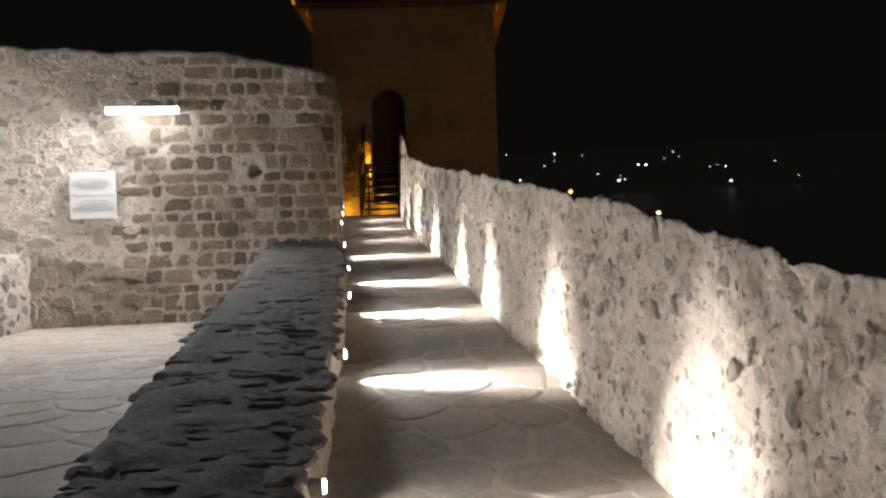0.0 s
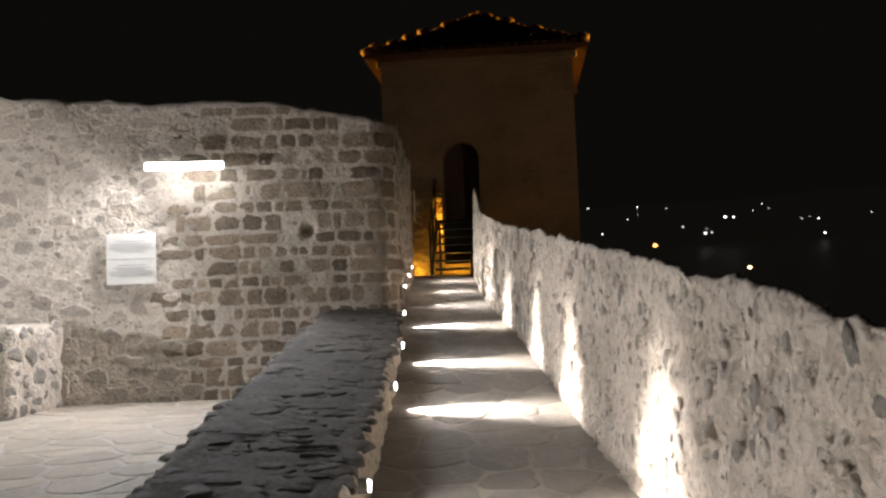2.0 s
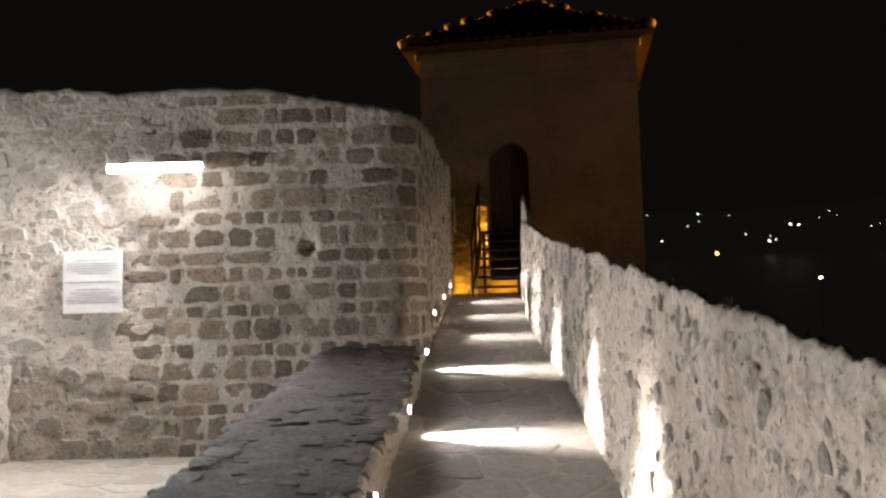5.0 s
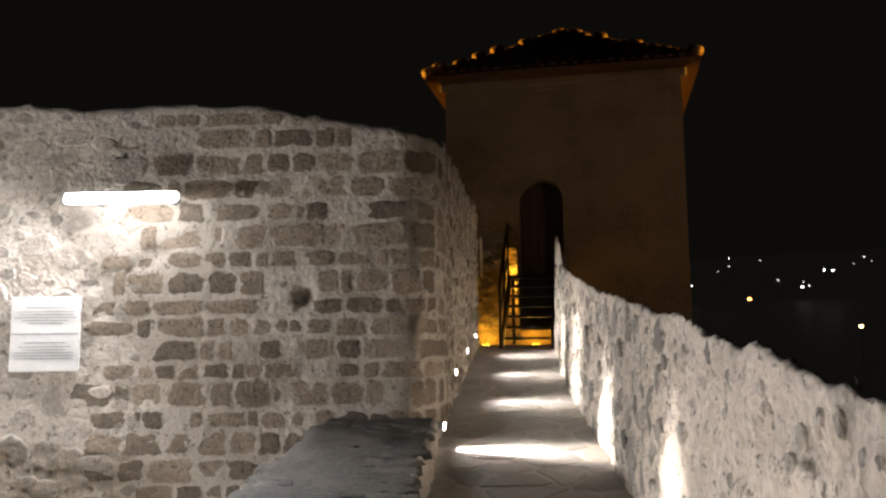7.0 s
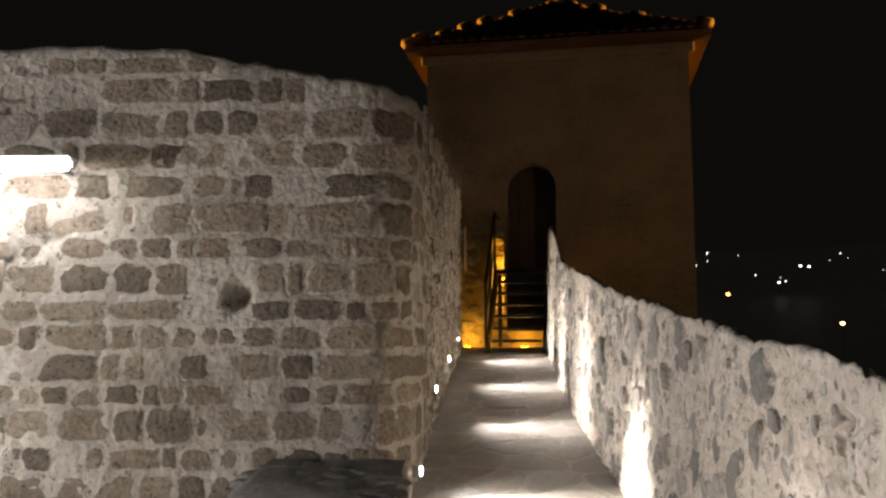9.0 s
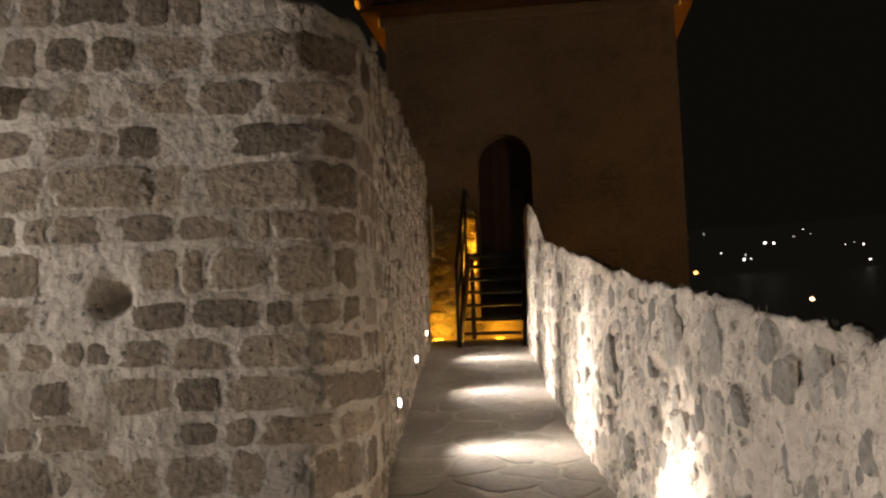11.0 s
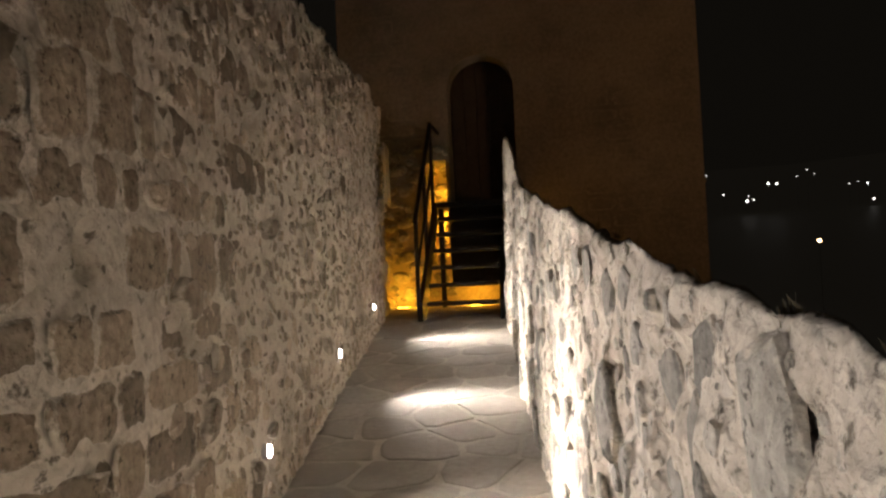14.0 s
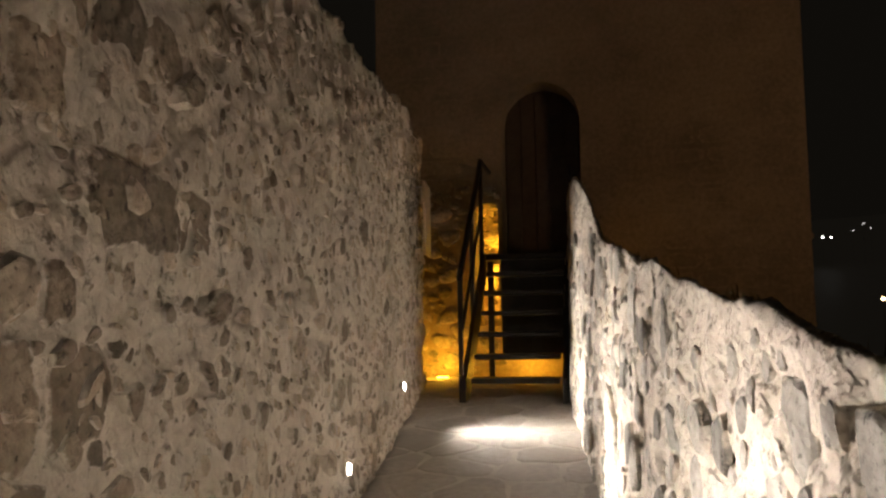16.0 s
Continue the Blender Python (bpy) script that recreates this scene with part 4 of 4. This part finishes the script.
# ---- stones of the parapet ----
poses = []
for u, v, size in scatter(rng, PARAPET_PATH.length - 0.2, 1.35, (0.34, 0.24, 0.17, 0.11, 0.07, 0.045), (70, 300, 1100, 3600, 7000, 9000), 0.9):
    s = u + 0.1
    c, n = PARAPET_PATH.at(s)
    if c[1] < -1:
        continue
    if v > curve_at(PARAPET_TOP, c[1]) - 0.06 - size * 0.3:
        continue
    if c[1] < 9.5 and (size > 0.16 or rng.random() < 0.3):
        continue
    poses.append((rng.randrange(12), wall_pose(PARAPET_PATH, s, ramp_z(c[1]) + 0.03 + v, 0.024 - 0.05 * v / curve_at(PARAPET_TOP, c[1]) + rng.uniform(-0.005, 0.004), size * rng.uniform(0.6, 1.05), size * rng.uniform(0.75, 1.25), size * rng.uniform(0.02, 0.07) + rng.uniform(0.003, 0.008), rng.uniform(-40, 40), relief=parapet_relief)))
poses.sort(key=lambda p: -p[1].to_scale().x)
lay_pieces(parapet, "stone", LUMPS, poses, GREY_STONE, PARAPET_STONE_JOINED, 300, False)

# ---- coping stones on the low wall, and its ramp face ----
poses = []
y = 1.6
while y < 11.75:
    step = rng.uniform(0.045, 0.10)
    x = curve_at(COPING_LEFT, y) + 0.02
    right = curve_at(LEFT_EDGE, y) - 0.05
    while x < right - 0.08:
        w = min(rng.uniform(0.10, 0.30), right - x - 0.01)
        if rng.random() < 0.72:
            z = 0.252 + ramp_z(y) + rng.uniform(-0.006, 0.006)
            poses.append((rng.randrange(12), Matrix.Translation((x + w / 2, y + rng.uniform(-0.03, 0.03), z)) @ pose(0, 0, 0, math.degrees(math.atan(SLOPE)) + rng.uniform(-3, 3), rng.uniform(-2.5, 2.5), rng.uniform(-20, 20)) @ Matrix.Diagonal((w / 2, step * 0.62, rng.uniform(0.007, 0.014), 1))))
        x += w + 0.02
    y += step
lips = []
for edge, inward, reach in ((COPING_LEFT, 1, 0.07), (LEFT_EDGE, -1, 0.035)):
    y = 1.6
    while y < 11.7:
        step, deep = rng.uniform(0.10, 0.26), rng.uniform(0.16, 0.30)
        x = curve_at(edge, y) + inward * (deep / 2 - rng.uniform(-0.01, reach))
        lips.append((rng.randrange(12), Matrix.Translation((x, y + step / 2, 0.250 + ramp_z(y + step / 2) + rng.uniform(-0.008, 0.008))) @ pose(0, 0, 0, math.degrees(math.atan(SLOPE)) + rng.uniform(-2, 2), rng.uniform(-2, 2), rng.uniform(-14, 14)) @ Matrix.Diagonal((deep / 2, step * 0.58, rng.uniform(0.012, 0.024), 1))))
        y += step
rng.shuffle(poses)
poses = lips + poses
lay_pieces(low_wall, "coping_stone", LUMPS, poses, COPING, COPING, 300, False)

# ---- rubble of the pier ----
poses = []
for u, v, size in scatter(rng, PIER_PATH.length - 2.0, 1.0, (0.28, 0.2, 0.13), (60, 200, 500), 0.98):
    poses.append((rng.randrange(12), wall_pose(PIER_PATH, u + 1.9, 0.48 + v, rng.uniform(-0.005, 0.012), size * 1.1, size * 0.75, size * 0.03 + 0.006, rng.uniform(-20, 20))))
lay_pieces(pier, "stone", LUMPS, poses, GREY_STONE, GREY_STONE_JOINED, 300, False)

# ---- paving ----
pts = []
for j in range(-8, 56):
    for i in range(-8, 8):
        y = j * 0.38 + rng.uniform(-0.15, 0.15)
        x = i * 0.40 + (0.2 if j % 2 else 0) + rng.uniform(-0.15, 0.15)
        if -4.5 < y < 20.7 and curve_at(LEFT_EDGE, y) - 0.1 < x < curve_at(RIGHT_EDGE, y) + 0.1:
            pts.append((x, y))
cells = cells_of(pts, 0.9, lambda p: [(curve_at(LEFT_EDGE, p[1]) - 0.03, p[1] - 0.6), (curve_at(RIGHT_EDGE, p[1]) + 0.03, p[1] - 0.6), (curve_at(RIGHT_EDGE, p[1]) + 0.03, p[1] + 0.6), (curve_at(LEFT_EDGE, p[1]) - 0.03, p[1] + 0.6)])
flagstones(ramp, cells, lambda x, y: ramp_z(y) + 0.002, FLAG, FLAG, 0.035, lambda p: -p[1])
pts = []
for j in range(4, 26):
    for i in range(-22, -2):
        y = j * 0.46 + rng.uniform(-0.19, 0.19)
        x = i * 0.46 + (0.23 if j % 2 else 0) + rng.uniform(-0.19, 0.19)
        if 2.0 < y < 11.6 and -9.5 < x < curve_at(COPING_LEFT, y) + 0.05:
            pts.append((x, y))
cells = cells_of(pts, 0.9, lambda p: [(p[0] - 0.7, p[1] - 0.7), (min(p[0] + 0.7, curve_at(COPING_LEFT, p[1]) + 0.1), p[1] - 0.7), (min(p[0] + 0.7, curve_at(COPING_LEFT, p[1]) + 0.1), p[1] + 0.7), (p[0] - 0.7, p[1] + 0.7)])
flagstones(court, cells, lambda x, y: COURT_Z + 0.002, FLAG_WARM, FLAG_WARM_JOINED, 0.05, lambda p: (p[0] + 4) ** 2 + (p[1] - 9) ** 2)

# ---- rubble inside the tower passage ----
INNER_PATH = Path([(TX0 + 0.72, 22.9), (TX1 - 0.72, 22.9)], 0.1, 0)
poses = []
for u, v, size in scatter(rng, 1.5, 1.95, (0.3, 0.22, 0.15, 0.1), (40, 120, 400, 700), 1.0):
    poses.append((rng.randrange(12), wall_pose(INNER_PATH, u, 2.25 + v, 0.0, size * 1.2, size * 0.75, size * 0.22 + 0.02, rng.uniform(-15, 15))))
lay_pieces(inner_wall, "stone", LUMPS, poses, GREY_STONE, GREY_STONE_JOINED, 300)

# ---- stones of the tower front ----
FRONT_PATH = Path([(TX0, TOWER_Y), (TX1, TOWER_Y)], 0.1, 0)
poses = []
z = 2.25
while z < 7.4:
    h = rng.uniform(0.16, 0.24)
    x = TX0 + 0.02
    while x < TX1 - 0.15:
        w = min(rng.uniform(0.2, 0.5), TX1 - 0.02 - x)
        cx, cz = x + w / 2, z + h / 2
        in_arch = -1.76 - w / 2 < cx < -0.85 + w / 2 and 3.5 - h / 2 < cz < 5.52 + h / 2
        in_slit = -2.09 - w / 2 < cx < -1.78 + w / 2 and 2.73 - h / 2 < cz < 4.15 + h / 2
        at_foot = cx < -1.76 and cz < 4.3
        if not (in_arch or in_slit or at_foot):
            poses.append((rng.randrange(8), wall_pose(FRONT_PATH, cx - TX0, cz, 0.0, w * 0.97, h * rng.uniform(0.86, 0.98), rng.uniform(0.002, 0.005), rng.uniform(-2, 2))))
        x += w + 0.03
    z += h + 0.03
poses.sort(key=lambda p: p[1].translation.z)
lay_pieces(front, "stone", BRICKS, poses, TOWER_BLOCK, TOWER_BLOCK_JOINED, 180)
poses = []
for u, v, size in scatter(rng, 1.40, 2.05, (0.26, 0.18, 0.12, 0.08), (60, 260, 800, 1500), 0.85):
    x, z = TX0 + u, 2.25 + v
    if -2.09 - 0.45 * size < x < -1.76 and 2.73 - 0.4 * size < z < 4.15 + 0.4 * size:
        continue
    poses.append((rng.randrange(12), wall_pose(FRONT_PATH, u, z, 0.0, size * 1.15, size * 0.75, size * 0.07 + 0.008, rng.uniform(-15, 15))))
lay_pieces(front, "rubble_stone", LUMPS, poses, GREY_STONE, GREY_STONE_JOINED, 120)

# ---- dry weeds on the parapet ----
WEED = surface("dry_weed", (0.10, 0.085, 0.045), (0.24, 0.20, 0.12), 30, 6, 0.0, 0.9)
verts, faces = [], []
for _ in range(75):
    y = rng.uniform(2.5, 18.5)
    x = curve_at(RIGHT_EDGE, y) + 0.05 + rng.uniform(-0.01, 0.04)
    z = ramp_z(y) + curve_at(PARAPET_TOP, y) - 0.02
    for _ in range(rng.randrange(3, 8)):
        a, h, lean, w = rng.uniform(0, 6.28), rng.uniform(0.012, 0.045), rng.uniform(0.0, 0.03), rng.uniform(0.001, 0.0025)
        bx, by = x + rng.uniform(-0.02, 0.02), y + rng.uniform(-0.03, 0.03)
        tx, ty = bx + lean * math.cos(a), by + lean * math.sin(a)
        base = len(verts)
        verts += [(bx - w, by - w, z), (bx + w, by + w, z), ((bx + tx) / 2 + w, (by + ty) / 2 - w, z + h * 0.6), (tx, ty, z + h)]
        faces += [(base, base + 1, base + 2), (base, base + 2, base + 3)]
tagged(new("dry_weeds", mesh_from("dry_weeds", verts, faces, WEED)), "thin dry weeds growing out of the parapet top", "plant", kind="stuff")
